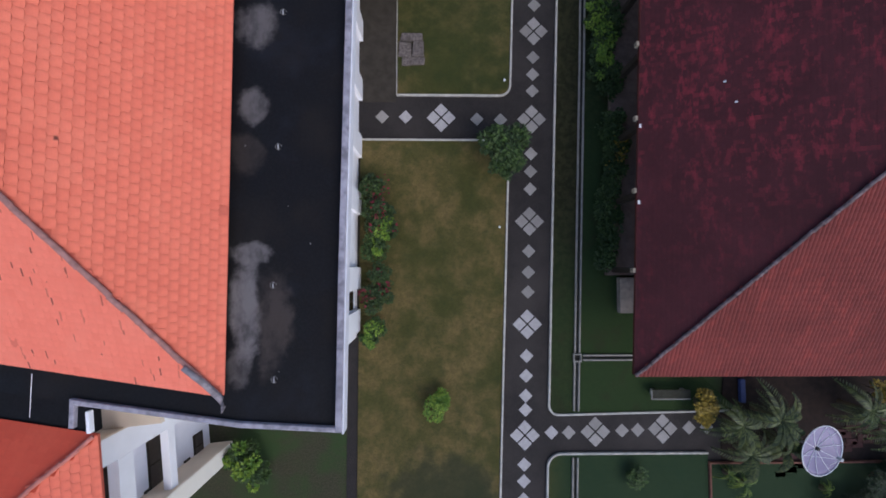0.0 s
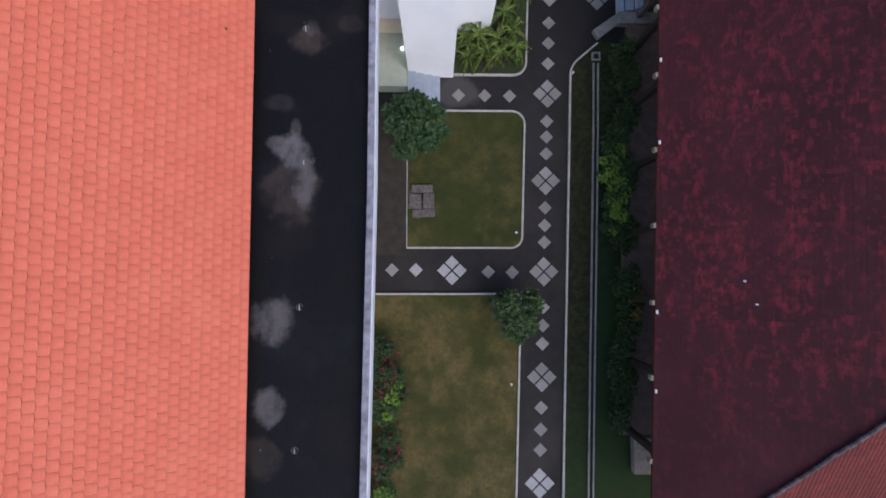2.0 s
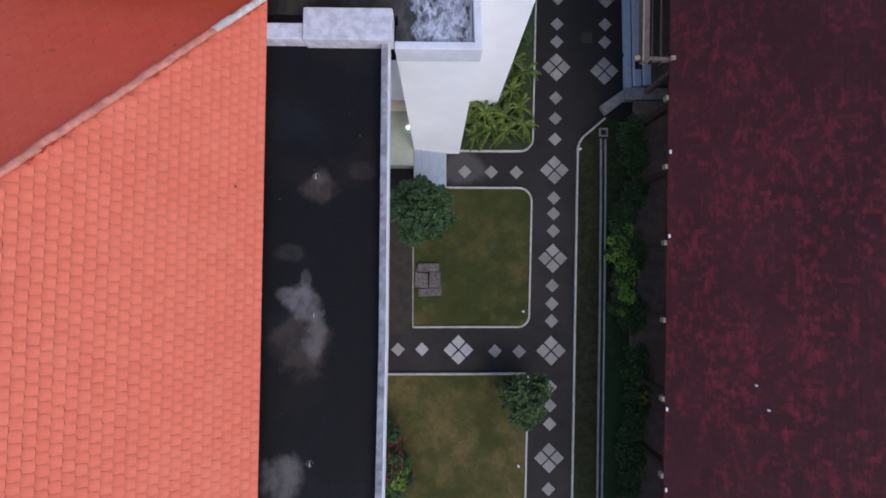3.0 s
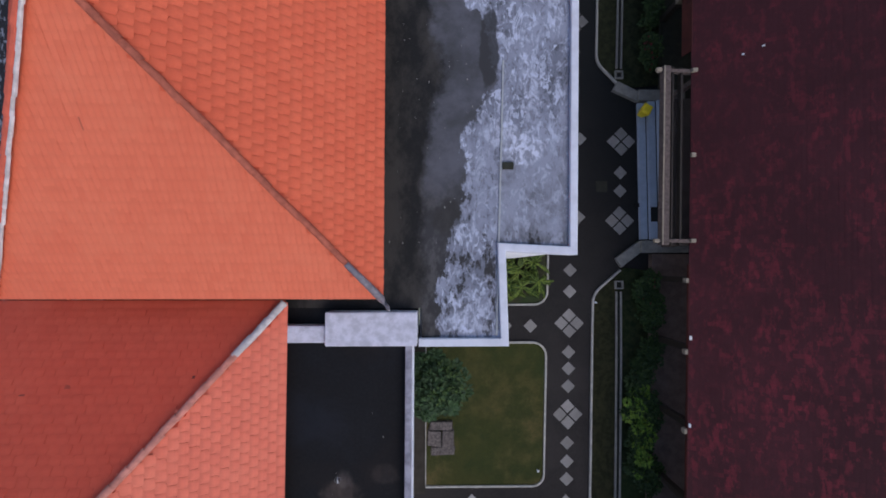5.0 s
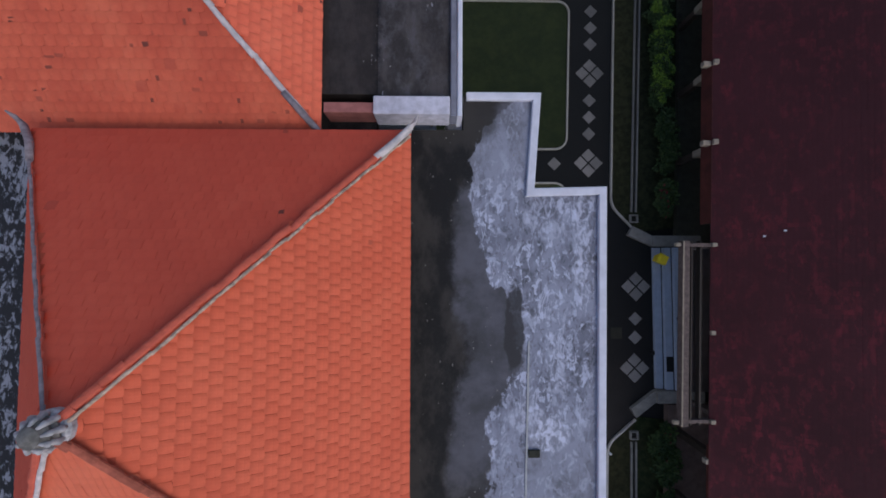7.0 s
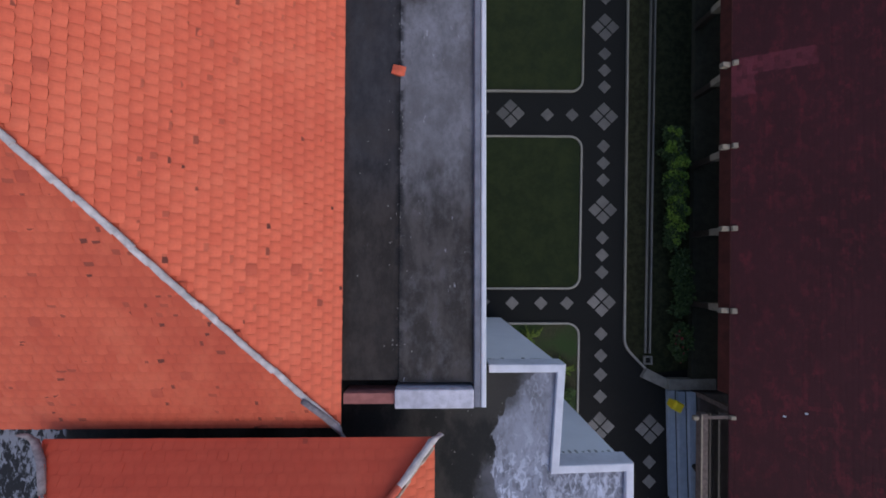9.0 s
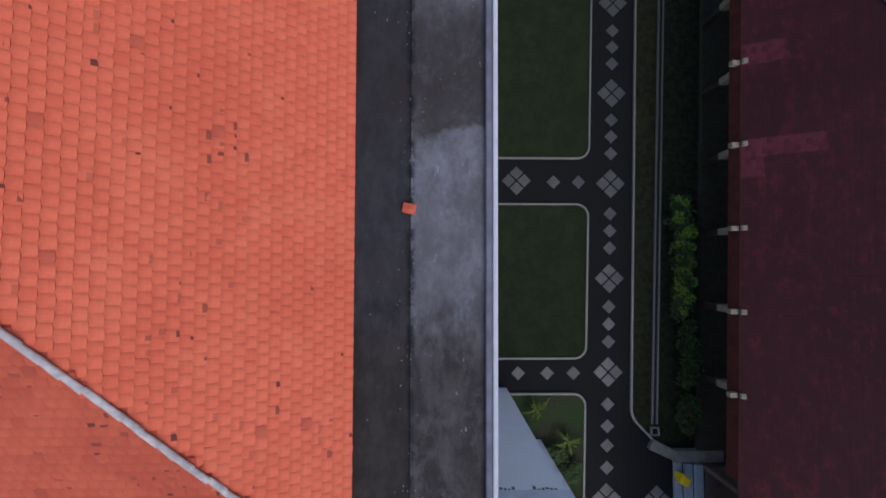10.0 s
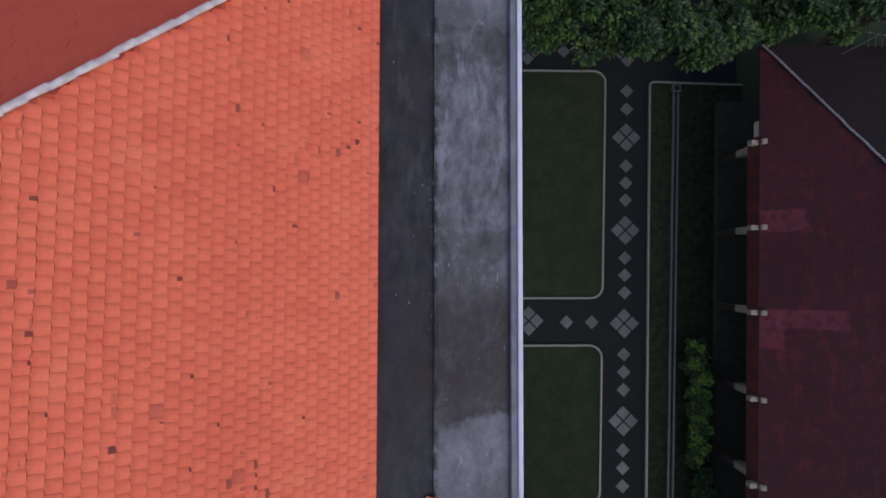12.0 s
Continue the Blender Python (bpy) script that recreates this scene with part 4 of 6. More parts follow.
def diamond(x, y):
    s = 0.418 / math.sqrt(2)
    for ax, ay in ((s, 0), (-s, 0), (0, s), (0, -s)):
        paver(x + ax, y + ay)


for y in (-6.2, -2.13, 1.72, 5.63, 9.07, 12.42, 16.4, 19.4, 23.98, 27.46, 31.05, 34.55, 38.1, 41.4):
    diamond(mid(y), y)
for y in (-7.25, -7.85, -8.5, -9.1, -5.27, -4.76, -4.03, -3.3, -0.93, -0.19, 0.6, 2.95, 3.62, 4.3, 6.73, 7.37, 8.04, 10.1, 10.75, 11.35,
          13.6, 14.4, 15.2, 17.4, 18.1, 20.5, 21.3, 22.0, 22.8, 25.1, 25.75, 26.4, 28.6, 29.25, 29.9, 32.2, 32.85, 33.5, 35.7, 36.35, 37.0, 39.2, 39.9):
    paver(mid(y), y)
for x, y in ((1.54, 5.67), (7.16, 16.27), (7.27, 19.3), (2.17, 31.15), (2.2, 41.45), (7.25, -6.08), (9.76, -5.98)):
    diamond(x, y)
for x, y in ((-0.7, 5.69), (0.19, 5.69), (2.9, 5.62), (3.8, 5.6), (1.79, 12.34), (2.79, 12.33), (3.74, 12.32), (2.18, 23.95), (3.26, 23.95), (4.24, 23.95),
             (3.58, 31.1), (4.53, 31.1), (1.1, 31.2), (0.2, 31.2), (1.1, 24.0), (3.6, 41.45), (4.5, 41.4), (5.62, -6.1), (6.26, -6.1), (8.24, -6.04), (8.83, -6.02),
             (10.75, -5.95), (11.4, -5.93), (7.2, 17.4), (7.22, 18.1)):
    paver(x, y)
boxpart("manhole_cover", (6.29, 6.71, 17.36, 17.77, 0.028, 0.045), M_PLINTH, pavement, "dark square manhole cover", 0.006)

# stone slab by the sidewalk
stones = thing("stone_block", "rough grey carved stone block lying on the lawn", "stone block")
rng = random.Random(8)
for sx, sy, sw, sd, sz in ((0.42, 8.72, 0.92, 0.40, 0.20), (0.20, 8.25, 0.56, 0.60, 0.16), (0.68, 8.26, 0.44, 0.62, 0.24), (0.46, 7.80, 0.95, 0.34, 0.15)):
    g = Geo()
    j_ = [rng.uniform(-0.05, 0.05) for _ in range(8)]
    lo = [(sx - sw / 2 + j_[0], sy - sd / 2 + j_[1]), (sx + sw / 2 + j_[2], sy - sd / 2 + j_[3]), (sx + sw / 2 + j_[4], sy + sd / 2 + j_[5]), (sx - sw / 2 + j_[6], sy + sd / 2 + j_[7])]
    g.hexa([(x, y, 0.07) for x, y in lo], [(sx + (x - sx) * 0.9, sy + (y - sy) * 0.9, sz + rng.uniform(-0.015, 0.015)) for x, y in lo])
    part("stone_piece", g, M_STONE, stones, "", 0.035)
g = Geo()
g.box(-1.58, -0.18, 6.25, 11.76, 0.028, 0.05)
structure("concrete_strip", g, M_STRIP, "worn grey concrete strip along the white wall", "paving")

# ---------------------------------------------------------------- south wing
S_Z = 7.5
wing = thing("south_wing", "two-storey wing with faded orange tiled roof and flat black eaves deck", "building")
g = Geo()
g.prism([(-0.46, -3.08), (-0.34, 13.05), (-13.0, 13.05), (-13.0, -1.5), (-5.44, -2.54), (-2.3, -2.99)], 7.36, S_Z)
part("roof_deck", g, M_BITUMEN, wing, "black bitumen flat roof deck with pale stains")
g = Geo()
g.box(-13.0, -0.12, 13.05, 13.74, 7.05, S_Z - 0.03)
part("roof_deck", g, M_BITUMEN, wing, "black bitumen strip behind the upstand")
g = Geo()
g.strip([(-0.284, 13.05), (-0.299, 7.3), (-0.419, 0.0), (-0.444, -3.06)], 0.125, S_Z - 0.1, S_Z + 0.2)
part("parapet", g, M_PARAPET_S, wing, "stained grey parapet")
g = Geo()
g.strip([(-0.435, -3.06), (-2.3, -2.96), (-5.42, -2.52), (-5.42, -3.0)], 0.1, S_Z, S_Z + 0.09)
part("parapet", g, M_PARAPET_S, wing, "low stained grey parapet")
g = Geo()
g.strip([(-0.2055, 13.05), (-0.2205, 7.3), (-0.3405, 0.0), (-0.3655, -3.1)], 0.03, 7.38, S_Z + 0.17)
part("parapet_lip", g, M_PARAPET_EDGE, wing, "white painted parapet lip")
g = Geo()
g.prism([(-1.58, -2.6), (-1.58, 13.0), (-13, 13.0), (-13, -1.4), (-6.0, -2.1)], 0, 7.36)
part("wall", g, M_WHITE, wing, "white plastered wall")
for y in (-1.95, -0.4, 2.35, 4.5, 6.7, 9.0, 11.3):
    g = Geo()
    g.box(-1.58, -1.44, y - 0.4, y + 0.4, 0.0, 7.36)
    part("pilaster", g, M_WHITE, wing, "white square pilaster", 0.015)
for y, z, hw in ((-1.17, 0.9, 0.32), (-1.17, 4.5, 0.32), (0.9, 4.5, 0.7), (3.4, 4.5, 0.5), (5.6, 4.5, 0.5), (7.85, 4.5, 0.5), (10.15, 4.5, 0.5)):
    w = boxpart("window", (-1.60, -1.54, y - hw, y + hw, z, z + 1.3), M_FRAME, wing, "dark timber window")
    for k in (-1, 1):
        boxpart("pane", (-1.545, -1.53, y + k * hw * 0.49 - hw * 0.42, y + k * hw * 0.49 + hw * 0.42, z + 0.08, z + 1.22), M_DARKIN, w, "", 0)
SR = (-7.5, 4.2, -7.5, 7.6)
SE_, SN_, SZ0, SZ1 = -2.57, 13.85, 7.75, 10.6
roof = hip_roof(wing, -12.5, SE_, (-0.85, -2.35), SN_, SR, SZ0, SZ1, M_BASE_S, "faded orange clay tiled hip roof")
sw, sl = 0.184, 0.150
sa, sb = (SR[0], SR[1], SZ1), (SR[2], SR[3], SZ1)
slope(roof, (SE_, -2.35, SZ0), (SE_, SN_, SZ0), sb, sa, M_TILE_S, sw, sl, 0.009, 0.018, lambda x, y: x > -3.6 and 2.0 < y < 9.2)
slope(roof, (-12.5, -0.85, SZ0), (SE_, -2.35, SZ0), sa, sa, M_TILE_SS, sw * 0.7, sl, 0.003, 0.002, never, 0.001, 0.0)
slope(roof, (SE_, SN_, SZ0), (-12.5, SN_, SZ0), sb, sb, M_TILE_SHADED, sw, sl, 0.003, 0.010, never, 0.002)
slope(roof, (-12.5, SN_, SZ0), (-12.5, -0.85, SZ0), sa, sb, M_TILE_S, sw * 1.5, sl * 1.5, 0.014, 0.03, never)
hip_line(roof, (SE_, -2.35, SZ0 + 0.03), (*sa[:2], SZ1 + 0.03), M_HIP_DUSTY, 0.05)
hip_ends(roof, (SE_, SN_, SZ0 + 0.03), (*sb[:2], SZ1 + 0.03), M_HIP_PINK, M_HIP_WHITE, 0.065, 0.14)
hip_line(roof, (-12.5, -0.85, SZ0 + 0.03), (*sa[:2], SZ1 + 0.03), M_HIP_GREY, 0.085)
hip_line(roof, (-12.5, SN_, SZ0 + 0.03), (*sb[:2], SZ1 + 0.03), M_HIP_WHITE)
hip_line(roof, (*sa[:2], SZ1 + 0.06), (*sb[:2], SZ1 + 0.06), M_HIP_GREY)
corner_curl(roof, (SE_, -2.35, SZ0), (1, -1.3), M_HIP_GREY)
# whitewashed upstand where the wing meets the pavilion
g = Geo()
g.box(-1.82, -0.12, 13.05, 13.68, 7.1, 7.82)
part("upstand", g, M_UPSTAND, wing, "mottled whitewashed roof upstand", 0.03)
g = Geo()
g.box(-2.75, -1.83, 13.1, 13.42, 7.1, 7.74)
part("upstand", g, M_UPSTAND, wing, "mottled whitewashed lower roof upstand", 0.04)

for px_, py_ in ((-1.71, 2.34), (-1.76, -0.35), (-1.71, -2.14), (-1.66, 5.03), (-1.62, 7.83), (-1.62, 10.5)):
    v = thing("vent_pipe", "short grey vent pipe on the black roof deck", "vent pipe", "vent pipes on the deck")
    g = Geo()
    g.tube([(px_, py_ - 0.05, S_Z + 0.012), (px_, py_ + 0.02, S_Z + 0.03), (px_, py_ + 0.06, S_Z - 0.01)], [0.013, 0.013, 0.013], 8)
    part("pipe", g, M_PIPE, v)
    g = Geo()
    g.tube([(px_ + 0.06 * math.cos(a * 0.55), py_ + 0.06 * math.sin(a * 0.55), S_Z + 0.004) for a in range(11)], [0.008] * 11, 6)
    part("collar", g, M_RING, v, "grey mortar ring")

g = Geo()
g.tube([(-5.84, -1.91, 7.93), (-6.47, -2.89, 7.28)], [0.0065] * 2, 6)
tagged(part("cable", g, M_PARAPET_EDGE, None), "thin white cable across the black roof deck", "cable")

# ---------------------------------------------------------------- block behind the south wing
blk = thing("south_block", "white two-storey block with pilasters and dark windows", "building", at=(-6.3, -4.3, 0))
blk.rotation_euler.z = radians(6)
# own frame of the block: x out of the facade, y north along it
g = Geo()
g.prism([(-0.8, -2.3), (-0.8, 1.4), (-8, 2.2), (-8, -2.3)], 0, 6.75)
part("wall", g, M_WALL_SHADE, blk, "white plastered loggia wall with lilac shade in its paint")
boxpart("corner_post", (0.96, 1.03, 0.95, 1.38, 7.08, 7.2), M_WHITE, blk, "white corner post")
boxpart("balcony_floor", (-0.8, 0.9, 0.34, 1.9, 4.85, 5.0), M_CREAM, blk, "tan balcony floor")
boxpart("pilaster", (-0.4, 0.0, -0.32, 0.30, 0.0, 6.74), M_WHITE, blk, "white pilaster", 0.015)
boxpart("reveal", (-0.8, -0.01, 0.303, 0.33, 0.0, 6.74), M_CREAM, blk, "tan painted reveal", 0)
boxpart("corner_pilaster", (-0.8, 0.02, -2.62, -2.08, 0, 6.74), M_CREAM_PALE, blk, "pale cream corner pilaster", 0.015)
boxpart("reveal", (-0.8, 0.0, -2.076, -2.05, 0, 6.74), M_CREAM, blk, "tan painted reveal", 0)
for z0, z1, o in ((4.72, 5.22, 0.0), (3.02, 3.32, -0.05)):
    boxpart("beam", (-0.3, -0.02 + o, -2.045, -0.33, z0, z1), M_WHITE, blk, "white beam")
GLASS = plain("brown_window_glass", (0.075, 0.06, 0.055), 0.3)
for y0, y1, z0, z1 in ((-2.2, -0.6, 4.25, 4.9), (-2.2, -0.6, 2.6, 3.2), (-2.25, -1.4, 0.45, 1.0), (0.5, 0.95, 5.75, 6.5)):
    w = boxpart("window", (-0.83, -0.77, y0, y1, z0, z1), M_FRAME, blk, "dark timber window")
    n = 2
    for k in range(n):
        a = y0 + 0.06 + (y1 - y0 - 0.06) / n * k
        boxpart("pane", (-0.775, -0.76, a, a + (y1 - y0 - 0.06) / n - 0.06, z0 + 0.07, z1 - 0.07), GLASS, w, "", 0)
for y0, z0 in ((-2.28, 3.1), (-2.28, 1.25)):
    gr = boxpart("vent_grille", (-0.82, -0.77, y0, y0 + 0.3, z0, z0 + 0.32), M_FRAME, blk, "small dark vent grille", 0)
    for k in range(4):
        boxpart("slat", (-0.77, -0.755, y0 + 0.02, y0 + 0.28, z0 + 0.03 + k * 0.075, z0 + 0.06 + k * 0.075), M_BLACK, gr, "", 0)
g = Geo()
g.prism([(0.92, 0.9), (0.92, 1.75), (-8, 3.9), (-8, 0.6), (0.3, 0.6)], 6.76, 6.98)
part("roof_deck", g, M_BITUMEN, blk, "black flat roof deck")


def own(x, y, z):
    """A place of the world in the block's own frame."""
    c_, s_ = math.cos(radians(6)), math.sin(radians(6))
    return ((x + 6.3) * c_ + (y + 4.3) * s_, (y + 4.3) * c_ - (x + 6.3) * s_, z)


BE = [own(-4.4, -12, 7.04), own(-5.4, -3.35, 7.04), own(-14, -2.0, 7.04), own(-14, -12, 7.04)]
BT = own(-9.6, -7.6, 9.4)
g = Geo()
g.add(BE + [(x, y, z - 0.12) for x, y, z in BE] + [BT], [(0, 1, 8), (1, 2, 8), (2, 3, 8), (3, 0, 8), (7, 6, 5, 4), (0, 4, 5, 1), (1, 5, 6, 2), (2, 6, 7, 3), (3, 7, 4, 0)])
roof = part("roof", g, M_CLAYBASE, blk, "small orange clay tiled hip roof")
for i in range(4):
    k = 1.0 if i < 2 else 1.5
    if i == 1:
        slope(roof, BE[i], BE[i + 1], BT, BT, M_TILE_SHADED, sw, sl, 0.002, 0.0015, never, 0.001, 0.0)
    else:
        slope(roof, BE[i], BE[(i + 1) % 4], BT, BT, M_TILE_S, sw * k, sl * k, 0.004, 0.018, never)
    hip_line(roof, (*BE[i][:2], 7.07), (*BT[:2], 9.43), M_HIP_CLAY_PALE, 0.045)

# ---------------------------------------------------------------- pavilion
C_Z = 7.5
pav = thing("pavilion", "central pavilion with orange pyramid roof over a limewashed flat deck", "building")
DK = [(-9.0, 13.75), (-0.05, 13.72), (-0.05, 13.05), (1.56, 13.05), (1.51, 14.87), (2.9, 14.8), (3.03, 21.55), (1.6, 21.51), (1.76, 23.40), (0.3, 23.40), (0.3, 22.72), (-1.4, 22.72), (-1.4, 23.3), (-9.0, 23.3)]
g = Geo()
g.prism(DK, 7.15, C_Z)
part("roof_deck", g, M_MOTTLED, pav, "mottled limewashed concrete roof deck")
g = Geo()
g.strip([(-0.1, 13.08), (1.54, 13.08), (1.49, 14.9), (2.88, 14.83), (3.01, 21.52), (1.59, 21.48), (1.74, 23.37), (0.36, 23.37)], 0.155, 7.1, C_Z + 0.09)
part("parapet", g, M_PARAPET, pav, "whitewashed parapet")
g = Geo()
g.hexa([(1.375, 13.2, C_Z), (1.41, 13.2, C_Z), (1.57, 18.6, C_Z), (1.535, 18.6, C_Z)],
       [(1.375, 13.2, C_Z + 0.02), (1.41, 13.2, C_Z + 0.02), (1.57, 18.6, C_Z + 0.02), (1.535, 18.6, C_Z + 0.02)])
part("gutter_joint", g, M_PIPE, pav, "thin grey roof joint strip")
boxpart("outlet_box", (1.52, 1.74, 16.42, 16.56, C_Z, C_Z + 0.05), M_PLINTH, pav, "small grey outlet box")
for nm, b in (("wall", (-0.1, 1.58, 13.03, 14.9, 0.0, 7.15)), ("wall", (1.3, 2.98, 14.83, 21.55, 0.0, 7.15)), ("wall", (0.0, 1.74, 21.5, 23.42, 0, 7.15)),
              ("wall", (-8.6, 0.1, 14.6, 22.3, 0, 7.15))):
    g = Geo()
    g.box(*b)
    part(nm, g, M_WHITE, pav, "white plastered wall")
for i in range(16):
    a = 1.85 + i * 0.155
    if 6 <= i <= 8:
        continue
    z = 7.08 + 0.05 * math.sin(i * 2.3)
    h = 0.07 + 0.06 * math.sin(i * 1.7) ** 2
    boxpart("stain_drip", (0.25 + (a - 1.85) * 0.55, 0.31 + (a - 1.85) * 0.55, 23.421, 23.428, z - h, z), M_DRAIN, pav, "", 0)
for i in range(8):
    h = 0.08 + 0.07 * math.sin(i * 2.1) ** 2
    boxpart("stain_drip", (1.9 + i * 0.135, 1.95 + i * 0.135, 21.551, 21.558, 7.05 - h, 7.05 + 0.04 * math.sin(i * 1.3)), M_PIPE, pav, "", 0)
apex = (-4.52, 18.22)
PZ0, PZ1 = 8.38, 10.75
PE, PW, PS, PN = -0.72, -7.2, 14.0, 22.38
roof = hip_roof(pav, PW, PE, PS, PN, (*apex, *apex), PZ0, PZ1, M_BASE_C, "orange clay tiled pyramid roof")
top = (*apex, PZ1)
pw, pl = 0.172, 0.176
slope(roof, (PE, PS, PZ0), (PE, PN, PZ0), top, top, M_TILE_C, pw, pl, 0.012, 0.020, lambda x, y: x > -2.6 and 15.8 < y < 21.2)
slope(roof, (PW, PS, PZ0), (PE, PS, PZ0), top, top, M_TILE_C_PLAIN, pw * 0.55, pl, 0.004, 0.003, never, 0.002, 0.0)
slope(roof, (PE, PN, PZ0), (PW, PN, PZ0), top, top, M_TILE_SHADED, pw, pl, 0.003, 0.010, never, 0.002)
slope(roof, (PW, PN, PZ0), (PW, PS, PZ0), top, top, M_TILE_SHADED, pw, pl, 0.004, 0.010, never)
tip = (*apex, PZ1 + 0.05)
hip_ends(roof, (PE, PS, PZ0 + 0.035), tip, M_HIP_BROWN, M_HIP_GREY, 0.055, 0.10)
hip_ends(roof, (PE, PN, PZ0 + 0.035), tip, M_HIP_RED, M_HIP_WHITE, 0.06, 0.12)
hip_line(roof, (PE + 0.02, PN - 0.10, PZ0 + 0.045), (apex[0] + 0.06, apex[1] - 0.06, PZ1 + 0.045), M_HIP_CREAM, 0.026, name="mortar_line")
hip_line(roof, (PW, PN, PZ0 + 0.035), tip, M_HIP_GREY, 0.028)
hip_line(roof, (PW, PS, PZ0 + 0.035), tip, M_HIP_RED, 0.06)
hip_line(roof, (PW + 0.09, PS + 0.02, PZ0 + 0.05), (apex[0] + 0.05, apex[1] - 0.05, PZ1 + 0.05), M_HIP_WHITE, 0.034, name="mortar_line")
for (x, y), m_ in (((PE, PS), M_HIP_GREY), ((PE, PN), M_HIP_WHITE), ((PW, PN), M_HIP_GREY), ((PW, PS), M_HIP_WHITE)):
    corner_curl(roof, (x, y, PZ0), (x - apex[0], y - apex[1]), m_)
fin = thing("roof_finial", "weathered grey stone finial crowning the pyramid roof", "finial")
g = Geo()
g.lathe(*apex, [(0.21, PZ1 - 0.16), (0.225, PZ1 - 0.02), (0.20, PZ1 + 0.03), (0.15, PZ1 + 0.05), (0.06, PZ1 + 0.06)], 20)
part("finial_base", g, M_FINIAL, fin, "pale mortar foot")
g = Geo()
g.lathe(*apex, [(0.16, PZ1 + 0.045), (0.185, PZ1 + 0.09), (0.15, PZ1 + 0.13), (0.165, PZ1 + 0.18), (0.13, PZ1 + 0.22), (0.12, PZ1 + 0.26), (0.05, PZ1 + 0.30), (0.01, PZ1 + 0.31)], 20)
part("finial_body", g, M_FINIAL_DARK, fin, "mossy carved middle")
for k in range(9):
    a = k * 2 * math.pi / 9 + 0.2
    c_, s_ = math.cos(a), math.sin(a)
    g = Geo()
    g.tube([(apex[0] + r_ * c_, apex[1] + r_ * s_, PZ1 + z_) for r_, z_ in ((0.18, 0.02), (0.20, 0.09), (0.16, 0.15), (0.175, 0.19), (0.12, 0.25))], [0.03, 0.042, 0.032, 0.036, 0.015], 7)
    part("finial_rib", g, M_FINIAL, fin, smooth=True)

# ribbed scrap of sheet in the gap between the two eaves
g = Geo()
n_ = 30
v = []
for k in range(n_ + 1):
    x, z = -6.66 + k * 0.02, C_Z + 0.03 + 0.022 * math.sin(k * 2 * math.pi / 5)
    v += [(x - 0.03, 13.76, z), (x + 0.05, 14.36, z + 0.06), (x - 0.03, 13.76, z - 0.006), (x + 0.05, 14.36, z + 0.054)]
f = []
for k in range(n_):
    a, b = k * 4, k * 4 + 4
    f += [(a, b, b + 1, a + 1), (a + 2, a + 3, b + 3, b + 2), (a, a + 2, b + 2, b), (a + 1, b + 1, b + 3, a + 3)]
f += [(0, 1, 3, 2), (n_ * 4, n_ * 4 + 2, n_ * 4 + 3, n_ * 4 + 1)]
g.add(v, f)
tagged(part("corrugated_sheet", g, plain("dull_sheet_metal", (0.20, 0.22, 0.25), 0.55, 0.4, vary=0.4, scale=9)), "dull grey corrugated sheet lying between two eaves", "metal sheet")

# entrance terrace and steps on the south side
ter = thing("terrace", "pale green tiled entrance terrace beside the white wall", "terrace", kind="structure")
g = Geo()
g.box(-1.55, -0.12, 12.45, 14.55, 0.0, 0.55)
part("terrace_floor", g, M_TERR, ter)
for y0, y1, z in ((14.6, 14.95, 1.2), (15.6, 15.95, 2.2)):
    boxpart("ledge", (-1.55, -0.12, y0 - 0.15, y1 - 0.15, 0.5, z), M_CREAM, ter, "cream ledge")
stp = thing("entrance_steps", "blue-grey tiled entrance steps rising west", "steps")
for i in range(4):
    boxpart("tread", (-0.11 + i * 0.3, 0.165 + i * 0.3, 11.78, 13.06, 0.03, 0.53 - i * 0.125), M_STEP, stp)
    boxpart("nosing", (0.166 + i * 0.3, 0.19 + i * 0.3, 11.78, 13.06, 0.03, 0.525 - i * 0.125), M_PIPE, stp, "grey tread nosing", 0)
lampg = Geo()
lampg.lathe(-0.32, 13.85, [(0.05, 0.56), (0.05, 0.60), (0.035, 0.63), (0.01, 0.645)], 12)
m = Mat("lit_lamp_glass", 0.4)
m.b.inputs["Emission Color"].default_value = (0.75, 1.0, 0.9, 1)
m.b.inputs["Emission Strength"].default_value = 6.0
tagged(part("lamp", lampg, m.done((0.8, 0.9, 0.85)), None), "small lit round lamp on the terrace", "lamp")

# ---------------------------------------------------------------- north wing
N_Z = 7.9
wing = thing("north_wing", "two-storey wing with weathered orange tiled roof and grey roof deck", "building")
g = Geo()
g.box(-1.32, 0.1, 23.22, 40.2, 7.55, N_Z + 0.03)
part("roof_deck", g, M_DECK_E, wing, "pale grey screed roof deck")
g = Geo()
g.box(-13.4, -1.325, 23.25, 40.2, 7.55, N_Z)
part("roof_deck", g, M_DECK_W, wing, "dark damp roof deck")
g = Geo()
g.strip([(0.09, 22.8), (0.15, 40.2)], 0.12, 7.6, N_Z + 0.13)
part("parapet", g, M_PARAPET_N, wing, "blue-grey parapet")
g = Geo()
g.strip([(0.20, 22.8), (0.265, 40.2)], 0.09, 7.45, N_Z + 0.15)
part("parapet_lip", g, M_PARAPET_EDGE, wing, "white parapet lip")
g = Geo()
g.box(-1.38, 0.02, 22.8, 23.14, 7.5, N_Z + 0.22)
part("upstand", g, M_UPSTAND, wing, "mottled whitewashed roof upstand", 0.03)
g = Geo()
g.box(-13, -0.25, 23.55, 40.0, 0, 7.55)
part("wall", g, M_WHITE, wing, "white plastered wall")
NR = (-8.2, 29.3, -8.2, 33.4)
NE_, NW_, NS_, NN_, NZ0, NZ1 = -2.38, -14.0, 22.5, 39.6, 8.03, 11.2
